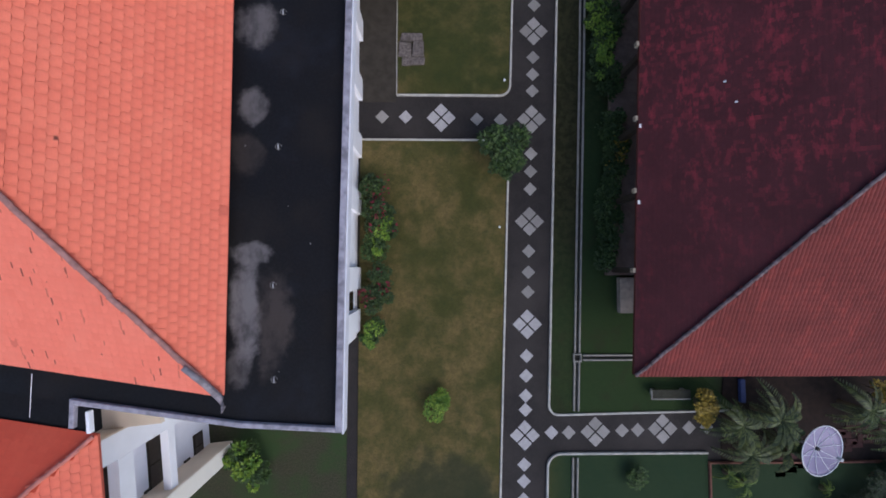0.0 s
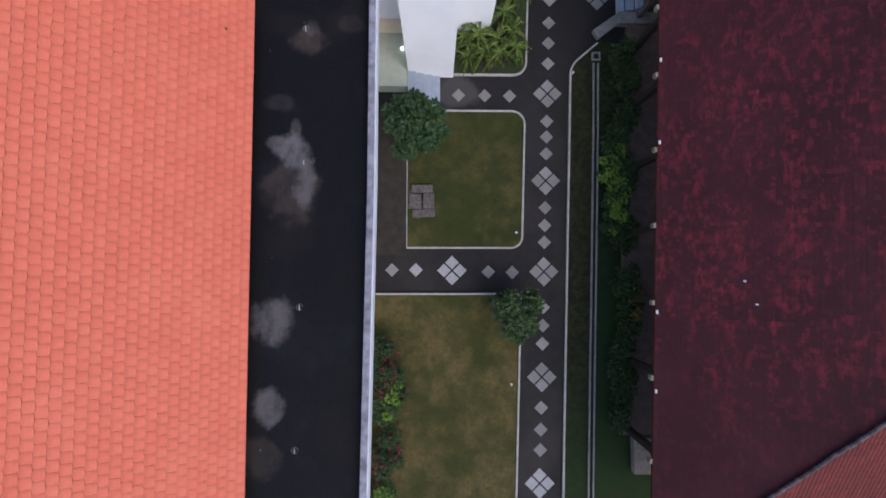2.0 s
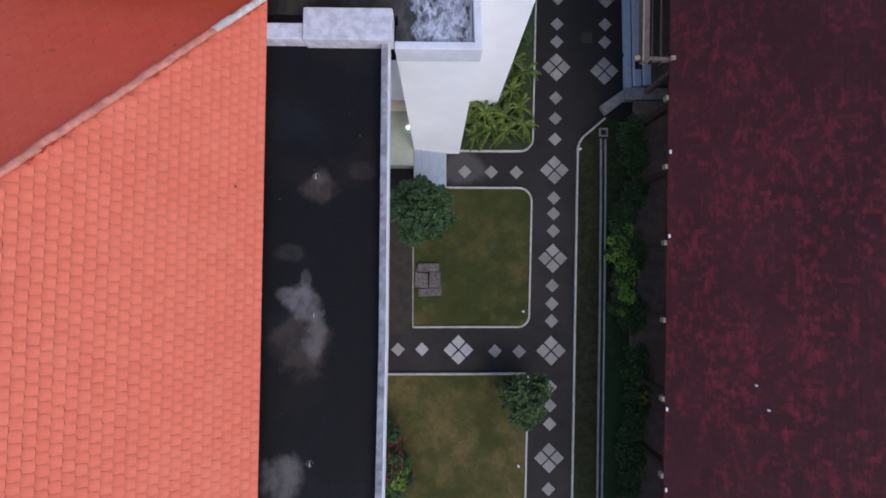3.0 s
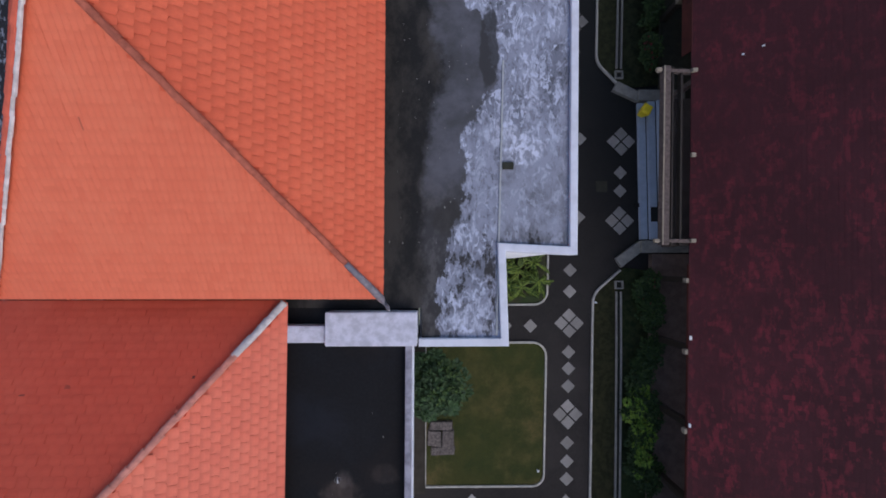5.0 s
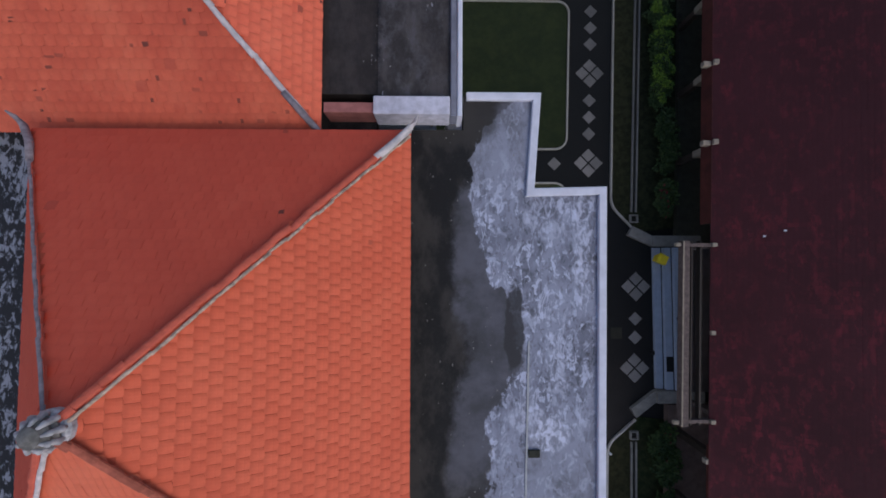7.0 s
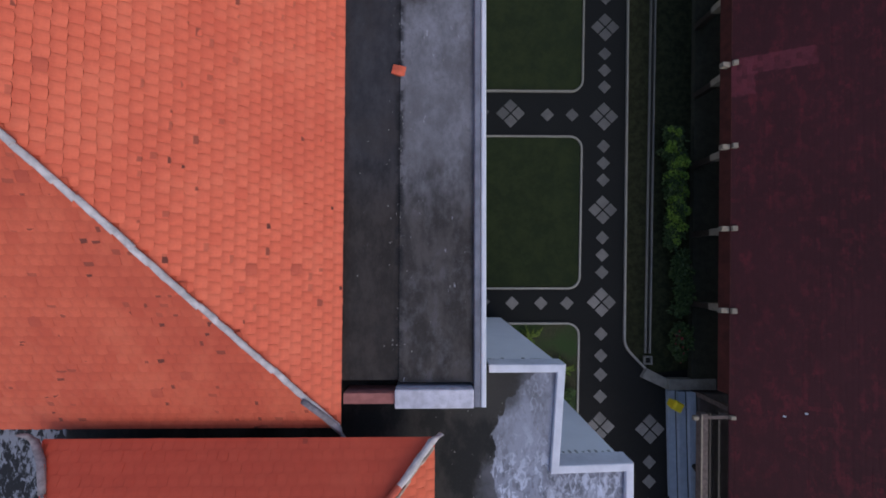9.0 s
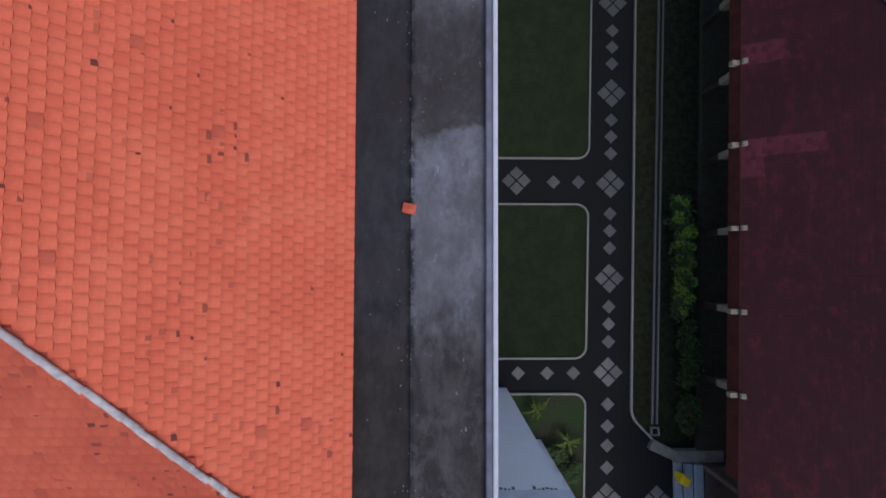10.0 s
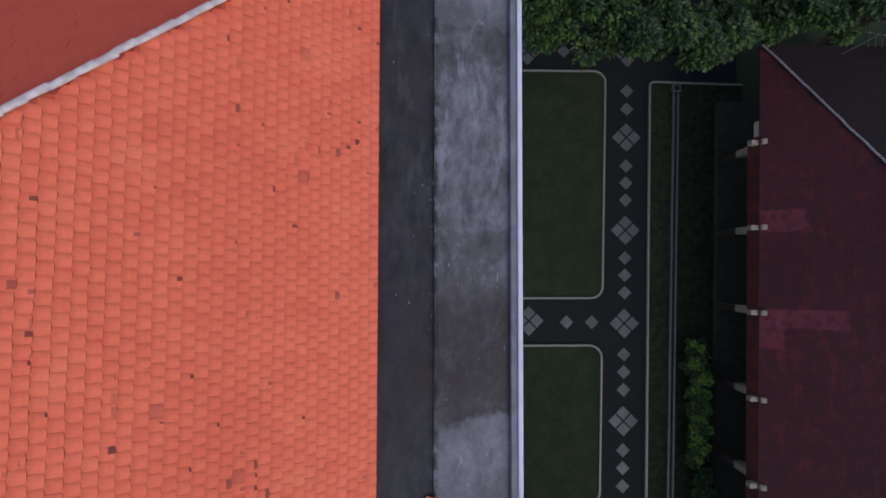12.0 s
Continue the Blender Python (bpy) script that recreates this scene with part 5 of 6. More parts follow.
roof = hip_roof(wing, NW_, NE_, NS_, NN_, NR, NZ0, NZ1, M_BASE_N, "weathered orange clay tiled hip roof")
nw, nl = 0.190, 0.175
a1, a2 = (NR[0], NR[1], NZ1), (NR[2], NR[3], NZ1)
slope(roof, (NE_, NS_, NZ0), (NE_, NN_, NZ0), a2, a1, M_TILE_N, nw, nl, 0.012, 0.020, lambda x, y: x > -3.8 and 27.0 < y < 33.5)
slope(roof, (NW_, NS_, NZ0), (NE_, NS_, NZ0), a1, a1, M_TILE_N_PLAIN, nw, nl, 0.006, 0.018, never, 0.002)
slope(roof, (NE_, NN_, NZ0), (NW_, NN_, NZ0), a2, a2, M_TILE_SHADED, nw, nl, 0.003, 0.010, never, 0.002)
slope(roof, (NW_, NN_, NZ0), (NW_, NS_, NZ0), a1, a2, M_TILE_N, nw * 1.5, nl * 1.5, 0.016, 0.036, never)
hip_line(roof, (NE_, NS_, NZ0 + 0.03), (*a1[:2], NZ1 + 0.03), M_HIP_WHITE, 0.055)
hip_line(roof, (NE_, NN_, NZ0 + 0.03), (*a2[:2], NZ1 + 0.03), M_HIP_WHITE, 0.055)
hip_line(roof, (NW_, NS_, NZ0 + 0.03), (*a1[:2], NZ1 + 0.03), M_HIP_WHITE)
hip_line(roof, (NW_, NN_, NZ0 + 0.03), (*a2[:2], NZ1 + 0.03), M_HIP_WHITE)
hip_line(roof, (*a1[:2], NZ1 + 0.05), (*a2[:2], NZ1 + 0.05), M_HIP_WHITE)
corner_curl(roof, (NE_, NS_, NZ0), (1, -1.1), M_HIP_GREY)
corner_curl(roof, (NE_, NN_, NZ0), (1, 1.1), M_HIP_WHITE)
boxpart("deck_kerb", (-2.3, -1.385, 22.86, 23.05, 7.5, N_Z + 0.12), plain("terracotta_kerb", (0.45, 0.17, 0.15), 0.85), wing, "low terracotta kerb on the deck")
# a slipped roof tile lying on the deck
g = Geo()
tv, tf = tile_faces(0, 0, 0.24, 0.19, 1.0, 0.02, 0.03)
g.add([(x - 1.37 + y * 0.2, y + 28.86 - x * 0.2, z + N_Z + 0.035) for x, y, z in tv], tf)
tagged(part("loose_tile", g, plain("bright_orange_tile", (0.88, 0.17, 0.09), 0.8)), "bright orange broken tile lying on the roof deck", "roof tile")

# ---------------------------------------------------------------- old house east of the path
old = thing("old_house", "single-storey house with dark mossy maroon tiled hip roof", "house")
HS, HN, HZ0, HZ1 = -3.3, 40.2, 2.8, 7.3
xw0, xw1 = eave(HS), eave(HN)
r0, r1 = (eave(HS + 10.2) + 9.0, HS + 10.2, HZ1), (eave(HN - 14.5) + 9.0, HN - 14.5, HZ1)
g = Geo()
e = [(xw0, HS), (xw0 + 18, HS), (xw1 + 18, HN), (xw1, HN)]
g.add([(x, y, HZ0) for x, y in e] + [(x, y, HZ0 - 0.1) for x, y in e] + [r0, r1],
      [(0, 1, 8), (1, 2, 9, 8), (2, 3, 9), (3, 0, 8, 9), (7, 6, 5, 4), (0, 4, 5, 1), (1, 5, 6, 2), (2, 6, 7, 3), (3, 7, 4, 0)])
roof = part("roof", g, M_OLDBASE, old, "dark mossy maroon tiled hip roof with red patches")
ow, ol = 0.2, 0.135
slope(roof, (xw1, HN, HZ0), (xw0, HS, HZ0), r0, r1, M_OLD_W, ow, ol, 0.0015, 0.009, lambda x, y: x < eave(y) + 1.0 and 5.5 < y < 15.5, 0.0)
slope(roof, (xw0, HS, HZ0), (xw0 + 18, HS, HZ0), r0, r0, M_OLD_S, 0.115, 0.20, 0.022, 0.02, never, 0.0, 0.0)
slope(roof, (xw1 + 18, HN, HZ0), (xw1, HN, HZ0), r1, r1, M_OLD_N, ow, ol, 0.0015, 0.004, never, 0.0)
slope(roof, (xw0 + 18, HS, HZ0), (xw1 + 18, HN, HZ0), r1, r0, M_OLD_W, 0.4, 0.4, 0.03, 0.03, never, 0.0)
hip_line(roof, (xw0, HS, HZ0 + 0.03), (r0[0], r0[1], HZ1 + 0.03), M_HIP_OLD_PALE, 0.055)
hip_line(roof, (xw1, HN, HZ0 + 0.03), (r1[0], r1[1], HZ1 + 0.03), M_HIP_GREY, 0.036)
hip_line(roof, (xw0 + 18, HS, HZ0 + 0.03), (r0[0], r0[1], HZ1 + 0.03), M_HIP_OLD, 0.085)
hip_line(roof, (xw1 + 18, HN, HZ0 + 0.03), (r1[0], r1[1], HZ1 + 0.03), M_HIP_OLD, 0.085)
hip_line(roof, (r0[0], r0[1], HZ1 + 0.04), (r1[0], r1[1], HZ1 + 0.04), M_HIP_OLD, 0.085)


def lean(off0, off1, y0, y1, z0, z1):
    """A solid that follows the eave's line, from off0 to off1 east of it."""
    g = Geo()
    p = [(eave(y0) + off0, y0), (eave(y0) + off1, y0), (eave(y1) + off1, y1), (eave(y1) + off0, y1)]
    g.hexa([(x, y, z0) for x, y in p], [(x, y, z1) for x, y in p])
    return g


part("plinth", lean(0.35, 17.0, 20.9, HN - 0.8, 0.0, 0.3), M_PLINTH, old, "dark damp stone plinth")
part("plinth", lean(0.1, 17.0, HS + 3.0, 15.0, 0.0, 0.3), M_VERANDA, old, "brown plastered veranda plinth")
part("wall", lean(1.7, 16.5, HS + 1.6, HN - 1.6, 0.3, 2.72), M_CREAM, old, "cream wall in the shade of the veranda")
part("wall_plate", lean(0.3, 0.5, HS + 0.3, HN - 0.3, 2.45, 2.69), M_FRAME, old, "dark timber wall plate")
for y0, y1 in ((21.4, 37.3),):
    g = Geo()
    p0, p1 = eave(y0), eave(y1)
    g.hexa([(p0 - 0.12, y0, 2.38), (p0 - 0.08, y0, 2.38), (p1 - 0.08, y1, 2.38), (p1 - 0.12, y1, 2.38)],
           [(p0 - 0.03, y0, 2.80), (p0 + 0.01, y0, 2.80), (p1 + 0.01, y1, 2.80), (p1 - 0.03, y1, 2.80)])
    part("fascia", g, M_REDWOOD, old, "red-brown painted fascia board")
part("fascia", lean(-0.03, 0.01, HS, 14.6, 2.66, 2.80), M_REDWOOD, old, "thin red-brown fascia board")
for y in (-0.1, 2.4, 4.7, 7.1, 9.5, 11.9, 14.1, 23.95, 26.5, 29.1, 31.75, 34.4, 37.1):
    x = eave(y)
    north = y > 20
    g = Geo()
    g.box(x + 0.28, x + 0.5, y - 0.1, y + 0.1, 0.29, 2.5)
    part("post", g, M_FRAME, old, "dark timber post", 0.015)
    if north:
        boxpart("capital", (x + 0.24, x + 0.54, y - 0.12, y + 0.12, 1.35, 2.1), M_TIPS, old, "pale painted post capital", 0.03)
    g = Geo()
    tip = -0.30 if north else -0.13
    g.hexa([(x + tip, y - 0.075, 2.60), (x + 0.55, y - 0.09, 2.48), (x + 0.55, y + 0.09, 2.48), (x + tip, y + 0.075, 2.60)],
           [(x + tip, y - 0.075, 2.79), (x + 0.55, y - 0.09, 2.69), (x + 0.55, y + 0.09, 2.69), (x + tip, y + 0.075, 2.79)])
    part("beam_end", g, M_TIPS, old, "pale painted projecting beam end", 0.015)
    if north:
        g = Geo()
        g.hexa([(x - 0.04, y - 0.08, 2.80), (x + 0.12, y - 0.08, 2.80), (x + 0.12, y + 0.08, 2.80), (x - 0.04, y + 0.08, 2.80)],
               [(x - 0.04, y - 0.08, 2.90), (x + 0.10, y - 0.08, 2.94), (x + 0.10, y + 0.08, 2.94), (x - 0.04, y + 0.08, 2.90)])
        part("eave_knob", g, M_TIPS, old, "pale eave knob", 0.02)

for y in (2.02, 4.42, 9.7, 12.34):
    boxpart("eave_knob", (eave(y) - 0.03, eave(y) + 0.03, y - 0.06, y + 0.06, 2.81, 2.86), M_DISHRIB, old, "small white eave knob", 0.01)

doorstep = thing("stone_step", "pale tan stone step at the side of the old house", "step")
boxpart("step_slab", (8.12, 8.93, -1.69, -0.38, 0.05, 0.36), M_STEPSTONE, doorstep, "", 0.03)

# porch frame over the house steps
pf_ = thing("porch_frame", "weathered carved timber porch frame in front of the eave", "porch")
for y in (15.33, 20.72):
    x = eave(y)
    g = Geo()
    g.hexa([(x - 1.12, y - 0.05, 2.72), (x + 0.5, y - 0.06, 2.58), (x + 0.5, y + 0.06, 2.58), (x - 1.12, y + 0.05, 2.72)],
           [(x - 1.12, y - 0.05, 2.86), (x + 0.5, y - 0.06, 2.80), (x + 0.5, y + 0.06, 2.80), (x - 1.12, y + 0.05, 2.86)])
    part("cross_beam", g, M_BEAM, pf_, "", 0.012)
    for q in (-1.12, 0.02):
        boxpart("beam_cap", (x + q - 0.08, x + q + 0.08, y - 0.06, y + 0.06, 2.80, 2.92), M_TIPS, pf_, "pale carved beam cap", 0.02)
    boxpart("post", (x + 0.4, x + 0.56, y - 0.08, y + 0.08, 0.3, 2.6), M_BEAM, pf_)
boxpart("beam_cap", (eave(18.0) - 0.07, eave(18.0) + 0.07, 17.95, 18.08, 2.82, 2.92), M_TIPS, pf_, "pale carved beam cap")
for o0, o1, z0, z1, nm, m_, lb in ((-0.97, -0.74, 2.68, 2.90, "front_beam", M_BEAM, ""), (-0.66, -0.60, 2.66, 2.82, "purlin", M_FRAME, "dark timber purlin"),
                                   (-0.36, -0.29, 2.62, 2.78, "purlin", M_FRAME, "dark timber purlin")):
    g = Geo()
    xa, xb = eave(15.33), eave(20.72)
    g.hexa([(xa + o0 - 0.02, 15.2, z0), (xa + o1 + 0.02, 15.2, z0), (xb + o1 + 0.02, 20.85, z0), (xb + o0 - 0.02, 20.85, z0)],
           [(xa + o0, 15.2, z1), (xa + o1, 15.2, z1), (xb + o1, 20.85, z1), (xb + o0, 20.85, z1)])
    part(nm, g, m_, pf_, lb, 0.015)
g = Geo()
g.hexa([(eave(15.33) - 0.975, 15.21, 2.9), (eave(15.33) - 0.93, 15.21, 2.9), (eave(20.72) - 0.93, 20.84, 2.9), (eave(20.72) - 0.975, 20.84, 2.9)],
       [(eave(15.33) - 0.975, 15.21, 2.93), (eave(15.33) - 0.93, 15.21, 2.93), (eave(20.72) - 0.93, 20.84, 2.93), (eave(20.72) - 0.975, 20.84, 2.93)])
part("beam_moulding", g, M_TIPS, pf_, "pale worn moulding along the beam", 0.008)

hs = thing("house_steps", "three blue-grey tiled steps up to the old house", "steps")
for i in range(3):
    boxpart("tread", (7.88 + i * 0.30, 8.15 + i * 0.30, 15.55, 20.75, 0.03, 0.18 + 0.15 * i), M_STEP, hs)
    boxpart("joint", (8.151 + i * 0.30, 8.179 + i * 0.30, 15.55, 20.75, 0.03, 0.185 + 0.15 * i), M_DARKGAP, hs, "dark open joint behind the tread", 0)
boxpart("landing", (8.79, 11.0, 15.55, 20.75, 0.03, 0.60), plain("dark_stone_floor", (0.10, 0.085, 0.085), 0.5, vary=0.5, scale=1.5), hs, "dark stone landing floor")
for y0, y1, yb in ((15.05, 15.5, 14.62), (20.8, 21.2, 21.45)):
    g = Geo()
    g.box(7.85, 9.6, y0, y1, 0.03, 0.34)
    part("cheek_wall", g, M_DRAIN, hs, "grey cheek wall", 0.02)
    g = Geo()
    s = 1 if yb > 18 else -1
    ya, yc = (y0, y1) if s > 0 else (y1, y0)
    q = [(7.85, ya), (7.85, yc), (7.12, yb + s * 0.12), (6.92, yb - s * 0.22)]
    if s < 0:
        q = [q[0], q[3], q[2], q[1]]
    g.prism(q[::-1], 0.03, 0.22)
    part("wing_wall", g, M_DRAIN, hs, "grey flared wing wall", 0.015)
mat_ = thing("door_mat", "dark rubber mat lying on the steps", "mat")
boxpart("mat_body", (8.2, 8.44, 16.2, 16.75, 0.331, 0.345), M_BLACK, mat_)

bin_ = thing("waste_bin", "yellow plastic waste bin standing by the steps", "bin", at=(0, 0, 0))
g = Geo()
bx, by = 7.97, 20.32
c45 = 0.2
pts0 = [(bx + 0.8 * c45 * math.cos(a), by + 0.8 * c45 * math.sin(a)) for a in (0.3, 1.87, 3.44, 5.01)]
pts1 = [(bx + 1.25 * c45 * math.cos(a), by + 1.25 * c45 * math.sin(a)) for a in (0.3, 1.87, 3.44, 5.01)]
g.hexa([(x, y, 0.18) for x, y in pts0], [(x, y, 0.68) for x, y in pts1])
part("bin_body", g, M_YELLOW, bin_, "", 0.02)
g = Geo()
g.hexa([(x, y, 0.68) for x, y in pts1], [(bx + (x - bx) * 0.75, by + (y - by) * 0.75, 0.76) for x, y in pts1])
part("lid", g, M_YELLOW, bin_, "yellow domed lid", 0.02)

# satellite dish on the south-east ground
dish = thing("satellite_dish", "large pale mesh satellite dish on a short pole", "satellite dish")
DC, DN = Vector((14.3, -6.15, 1.35)), Vector((0.19, -0.09, 0.98)).normalized()
da_ = DN.orthogonal().normalized()
db = DN.cross(da_)
g = Geo()
R, K = 0.86, 28
prof = [(0.02, 0.0), (0.25, 0.02), (0.5, 0.07), (0.72, 0.14), (R, 0.2)]
v = [DC + da_ * (r * math.cos(k * 2 * math.pi / K)) + db * (r * math.sin(k * 2 * math.pi / K)) + DN * z for r, z in prof for k in range(K)]
v += [p - DN * 0.02 for p in v]
n0 = len(prof) * K
f = []
for i in range(len(prof) - 1):
    for k in range(K):
        q = (i * K + k, i * K + (k + 1) % K, (i + 1) * K + (k + 1) % K, (i + 1) * K + k)
        f += [q, tuple(n0 + j for j in q[::-1])]
i = (len(prof) - 1) * K
f += [(i + k, i + (k + 1) % K, n0 + i + (k + 1) % K, n0 + i + k) for k in range(K)]
g.add(v, f)
part("reflector", g, M_DISH, dish, "", smooth=True)
for k in range(10):
    a = k * 2 * math.pi / 10
    w = da_ * math.cos(a) + db * math.sin(a)
    g = Geo()
    g.tube([DC + w * r + DN * (z + 0.012) for r, z in prof], [0.012] * len(prof), 6)
    part("rib", g, M_DISHRIB, dish)
g = Geo()
g.tube([DC + (da_ * math.cos(k * math.pi / 12) + db * math.sin(k * math.pi / 12)) * R + DN * 0.205 for k in range(25)], [0.018] * 25, 6)
part("rim", g, M_DISHRIB, dish)
g = Geo()
g.tube([DC + DN * 0.0, DC + DN * 0.1], [0.07, 0.06], 12)
part("hub", g, M_BLACK, dish, "dark centre hub")
for k in range(3):
    a = k * 2 * math.pi / 3 + 0.4
    w = da_ * math.cos(a) + db * math.sin(a)
    g = Geo()
    g.tube([DC + w * 0.75 + DN * 0.13, DC + DN * 0.72], [0.01, 0.01], 6)
    part("feed_strut", g, M_DISHRIB, dish)
g = Geo()
g.tube([DC + DN * 0.64, DC + DN * 0.78], [0.05, 0.06], 10)
part("feed_horn", g, M_PIPE, dish)
g = Geo()
g.tube([(DC.x, DC.y, 0), (DC.x, DC.y, 1.42)], [0.05, 0.05], 10)
part("pole", g, M_PIPE, dish)

post_ = thing("blue_beam", "blue painted beam lying on the soil", "beam")
boxpart("beam_body", (12.62, 12.80, -5.0, -4.15, 0.05, 0.2), M_BLUE, post_)
bench = thing("garden_bench", "grey concrete garden bench beside the eave", "bench")
boxpart("bench_seat", (9.2, 10.6, -4.75, -4.45, 0.38, 0.44), M_PLINTH, bench, "dark bench seat")
boxpart("front_rail", (9.2, 10.6, -4.80, -4.755, 0.38, 0.46), M_DRAIN, bench, "pale front rail")
boxpart("end_rail", (9.155, 9.195, -4.80, -4.45, 0.38, 0.46), M_DRAIN, bench, "pale end rail")
for x in (9.35, 10.45):
    boxpart("bench_leg", (x - 0.06, x + 0.06, -4.72, -4.48, 0.07, 0.38), M_DRAIN, bench)


# south-east bed, path and small things
g = Geo()
g.prism([(11.95, -7.18), (22, -7.18), (22, -3.0), (12.2, -3.0), (12.0, -4.9), (11.9, -7.0)], 0.01, 0.05)
structure("planting_bed_south_east", g, M_SOIL, "dark red-brown soil of the palm bed", "soil")
lawn("lawn_corner", [(11.5, -30), (22, -30), (22, -7.25), (11.5, -7.25)], [0, 0, 0, 0], "dark green lawn behind the low brick edging")
g = Geo()
g.strip([(11.45, -30), (11.45, -7.2), (22, -7.2)], 0.07, 0.03, 0.16)
structure("brick_edging", g, M_BRICKEDGE, "low red-brown brick edging of the corner lawn", "edging")
path_ = thing("brick_path", "red brick path through the palm bed", "path", kind="structure")
for i in range(13):
    for j in range(4):
        x, y = 13.9 + i * 0.42 + (j % 2) * 0.21, -7.75 + j * 0.25 + i * 0.15
        boxpart("brick", (x, x + 0.4, y, y + 0.23, 0.04, 0.075), M_REDPATH, path_, "", 0.006)

for x, y in ((3.72, 1.49), (3.94, 7.09), (6.15, 13.2)):
    peg = thing("lawn_peg", "small white peg in the lawn edge", "peg", "white lawn pegs")
    g = Geo()
    g.lathe(x, y, [(0.03, 0.06), (0.03, 0.16), (0.045, 0.17), (0.045, 0.19), (0.012, 0.205)], 10)
    part("peg_body", g, M_SCRAP, peg)

for x, y, r, h in ((8.62, 18.15, 0.13, 0.26), (7.82, 16.85, 0.08, 0.12)):
    pot = thing("plant_pot", "small black pot standing by the house steps", "pot", "pots by the steps")
    z = 0.47 if x > 8.5 else 0.03
    g = Geo()
    g.lathe(x, y, [(r * 0.7, z), (r, z + h * 0.9), (r * 1.08, z + h * 0.92), (r * 1.08, z + h), (r * 0.85, z + h), (r * 0.8, z + h * 0.85)], 16)
    part("pot_body", g, M_BLACK, pot)


def on_slope(x, y):
    return HZ0 + (x - eave(y)) * (HZ1 - HZ0) / 9.0


for x, y, c in ((9.5, 20.95, M_SCRAP), (9.95, 21.1, M_SCRAP), (9.75, 5.4, M_SCRAP), (9.98, 4.75, M_SCRAP)):
    z = on_slope(x, y) + 0.035
    g = Geo()
    g.hexa([(x - 0.03, y - 0.02, z - 0.01), (x + 0.03, y - 0.03, z + 0.02), (x + 0.035, y + 0.02, z + 0.02), (x - 0.02, y + 0.03, z - 0.01)],
           [(x - 0.02, y - 0.02, z + 0.02), (x + 0.02, y - 0.02, z + 0.045), (x + 0.03, y + 0.02, z + 0.045), (x - 0.02, y + 0.02, z + 0.02)])
    tagged(part("scrap", g, c, None), "small pale scrap lying on the mossy roof", "scrap", "scraps on the roof")

ant = thing("roof_antenna", "grey metal antenna at the far roof corner", "antenna")
ax, ay = 11.55, 39.9
g = Geo()
g.tube([(ax, ay, 2.9), (ax, ay, 4.0)], [0.025, 0.02], 8)
part("mast", g, M_ANT, ant)
g = Geo()
g.tube([(ax - 0.3, ay + 0.1, 3.95), (ax + 0.9, ay - 0.1, 3.95)], [0.018, 0.018], 8)
part("boom", g, M_ANT, ant)
for i in range(6):
    g = Geo()
    x = ax - 0.25 + i * 0.2
    g.tube([(x + 0.05, ay + 0.35 - i * 0.05, 3.97), (x - 0.05, ay - 0.35, 3.97)], [0.01, 0.01], 6)
    part("rod", g, M_ANT, ant)

# leaf litter and grit on the roof decks, too small to count
rng = random.Random(77)
g = Geo()
for _ in range(230):
    zone = rng.random() * 0.85
    if zone < 0.3:
        x, y, z = rng.uniform(-0.7, 1.3), rng.uniform(14.2, 22.8), C_Z
    elif zone < 0.65:
        x, y, z = rng.gauss(-1.34, 0.12), rng.uniform(23.4, 39.5), N_Z + 0.03
    elif zone < 0.8:
        x, y, z = rng.uniform(-2.2, -0.1), rng.uniform(23.4, 39.5), N_Z + 0.03
    else:
        x, y, z = rng.uniform(-2.4, -0.7), rng.uniform(-2, 12.5), S_Z
    s, t_ = rng.uniform(0.004, 0.015), rng.uniform(0, 3.1)
    c_, s_ = math.cos(t_) * s, math.sin(t_) * s
    g.add([(x - c_, y - s_ * 2, z + 0.002), (x + s_, y - c_, z + 0.008), (x + c_, y + s_ * 2, z + 0.004), (x - s_, y + c_, z + 0.010)], [(0, 1, 2), (0, 2, 3)])
tagged(part("roof_litter", g, plain("pale_litter", (0.30, 0.28, 0.27), 0.9, vary=0.5)), "pale grit and leaf litter on the roof decks", "litter", kind="stuff")

# ---------------------------------------------------------------- plants
def leaf_cloud(rng, n, spread, size, mat, name, parent, clumps=14, droop=0.4, flat=0.7, label=""):
    """Many folded leaves on clumps round the middle of a crown. spread: list of (centre, radius)."""
    g = Geo()
    V, F = [], []
    o = 0
    centres = []
    for c, r in spread:
        for _ in range(clumps):
            d = Vector((rng.gauss(0, 1), rng.gauss(0, 1), abs(rng.gauss(0, 0.9)) - 0.15)).normalized()
            centres.append((Vector(c) + Vector((d.x * r, d.y * r, d.z * r * flat)) * rng.uniform(0.45, 1.0), r * rng.uniform(0.22, 0.42)))
    for _ in range(n):
        c, r = centres[rng.randrange(len(centres))]
        d = Vector((rng.gauss(0, 1), rng.gauss(0, 1), rng.gauss(0.35, 0.7))).normalized()
        p = c + d * r * rng.uniform(0.55, 1.0)
        s = size * rng.uniform(0.6, 1.25)
        out = Vector((d.x + rng.gauss(0, 0.4), d.y + rng.gauss(0, 0.4), d.z * 0.4 - droop * rng.random())).normalized()
        sd = out.cross(Vector((rng.gauss(0, 0.3), rng.gauss(0, 0.3), 1))).normalized() * s * 0.3
        up = sd.cross(out).normalized() * s * 0.09
        V += [p, p + out * s * 0.5 + sd + up, p + out * s, p + out * s * 0.5 - sd + up]
        F += [(o, o + 1, o + 2), (o, o + 2, o + 3)]
        o += 4
    me = bpy.data.meshes.new(name)
    me.from_pydata([tuple(q) for q in V], [], F)
    me.materials.append(mat)
    ob = new(name, me)
    ob.parent = parent
    return tagged(ob, label)


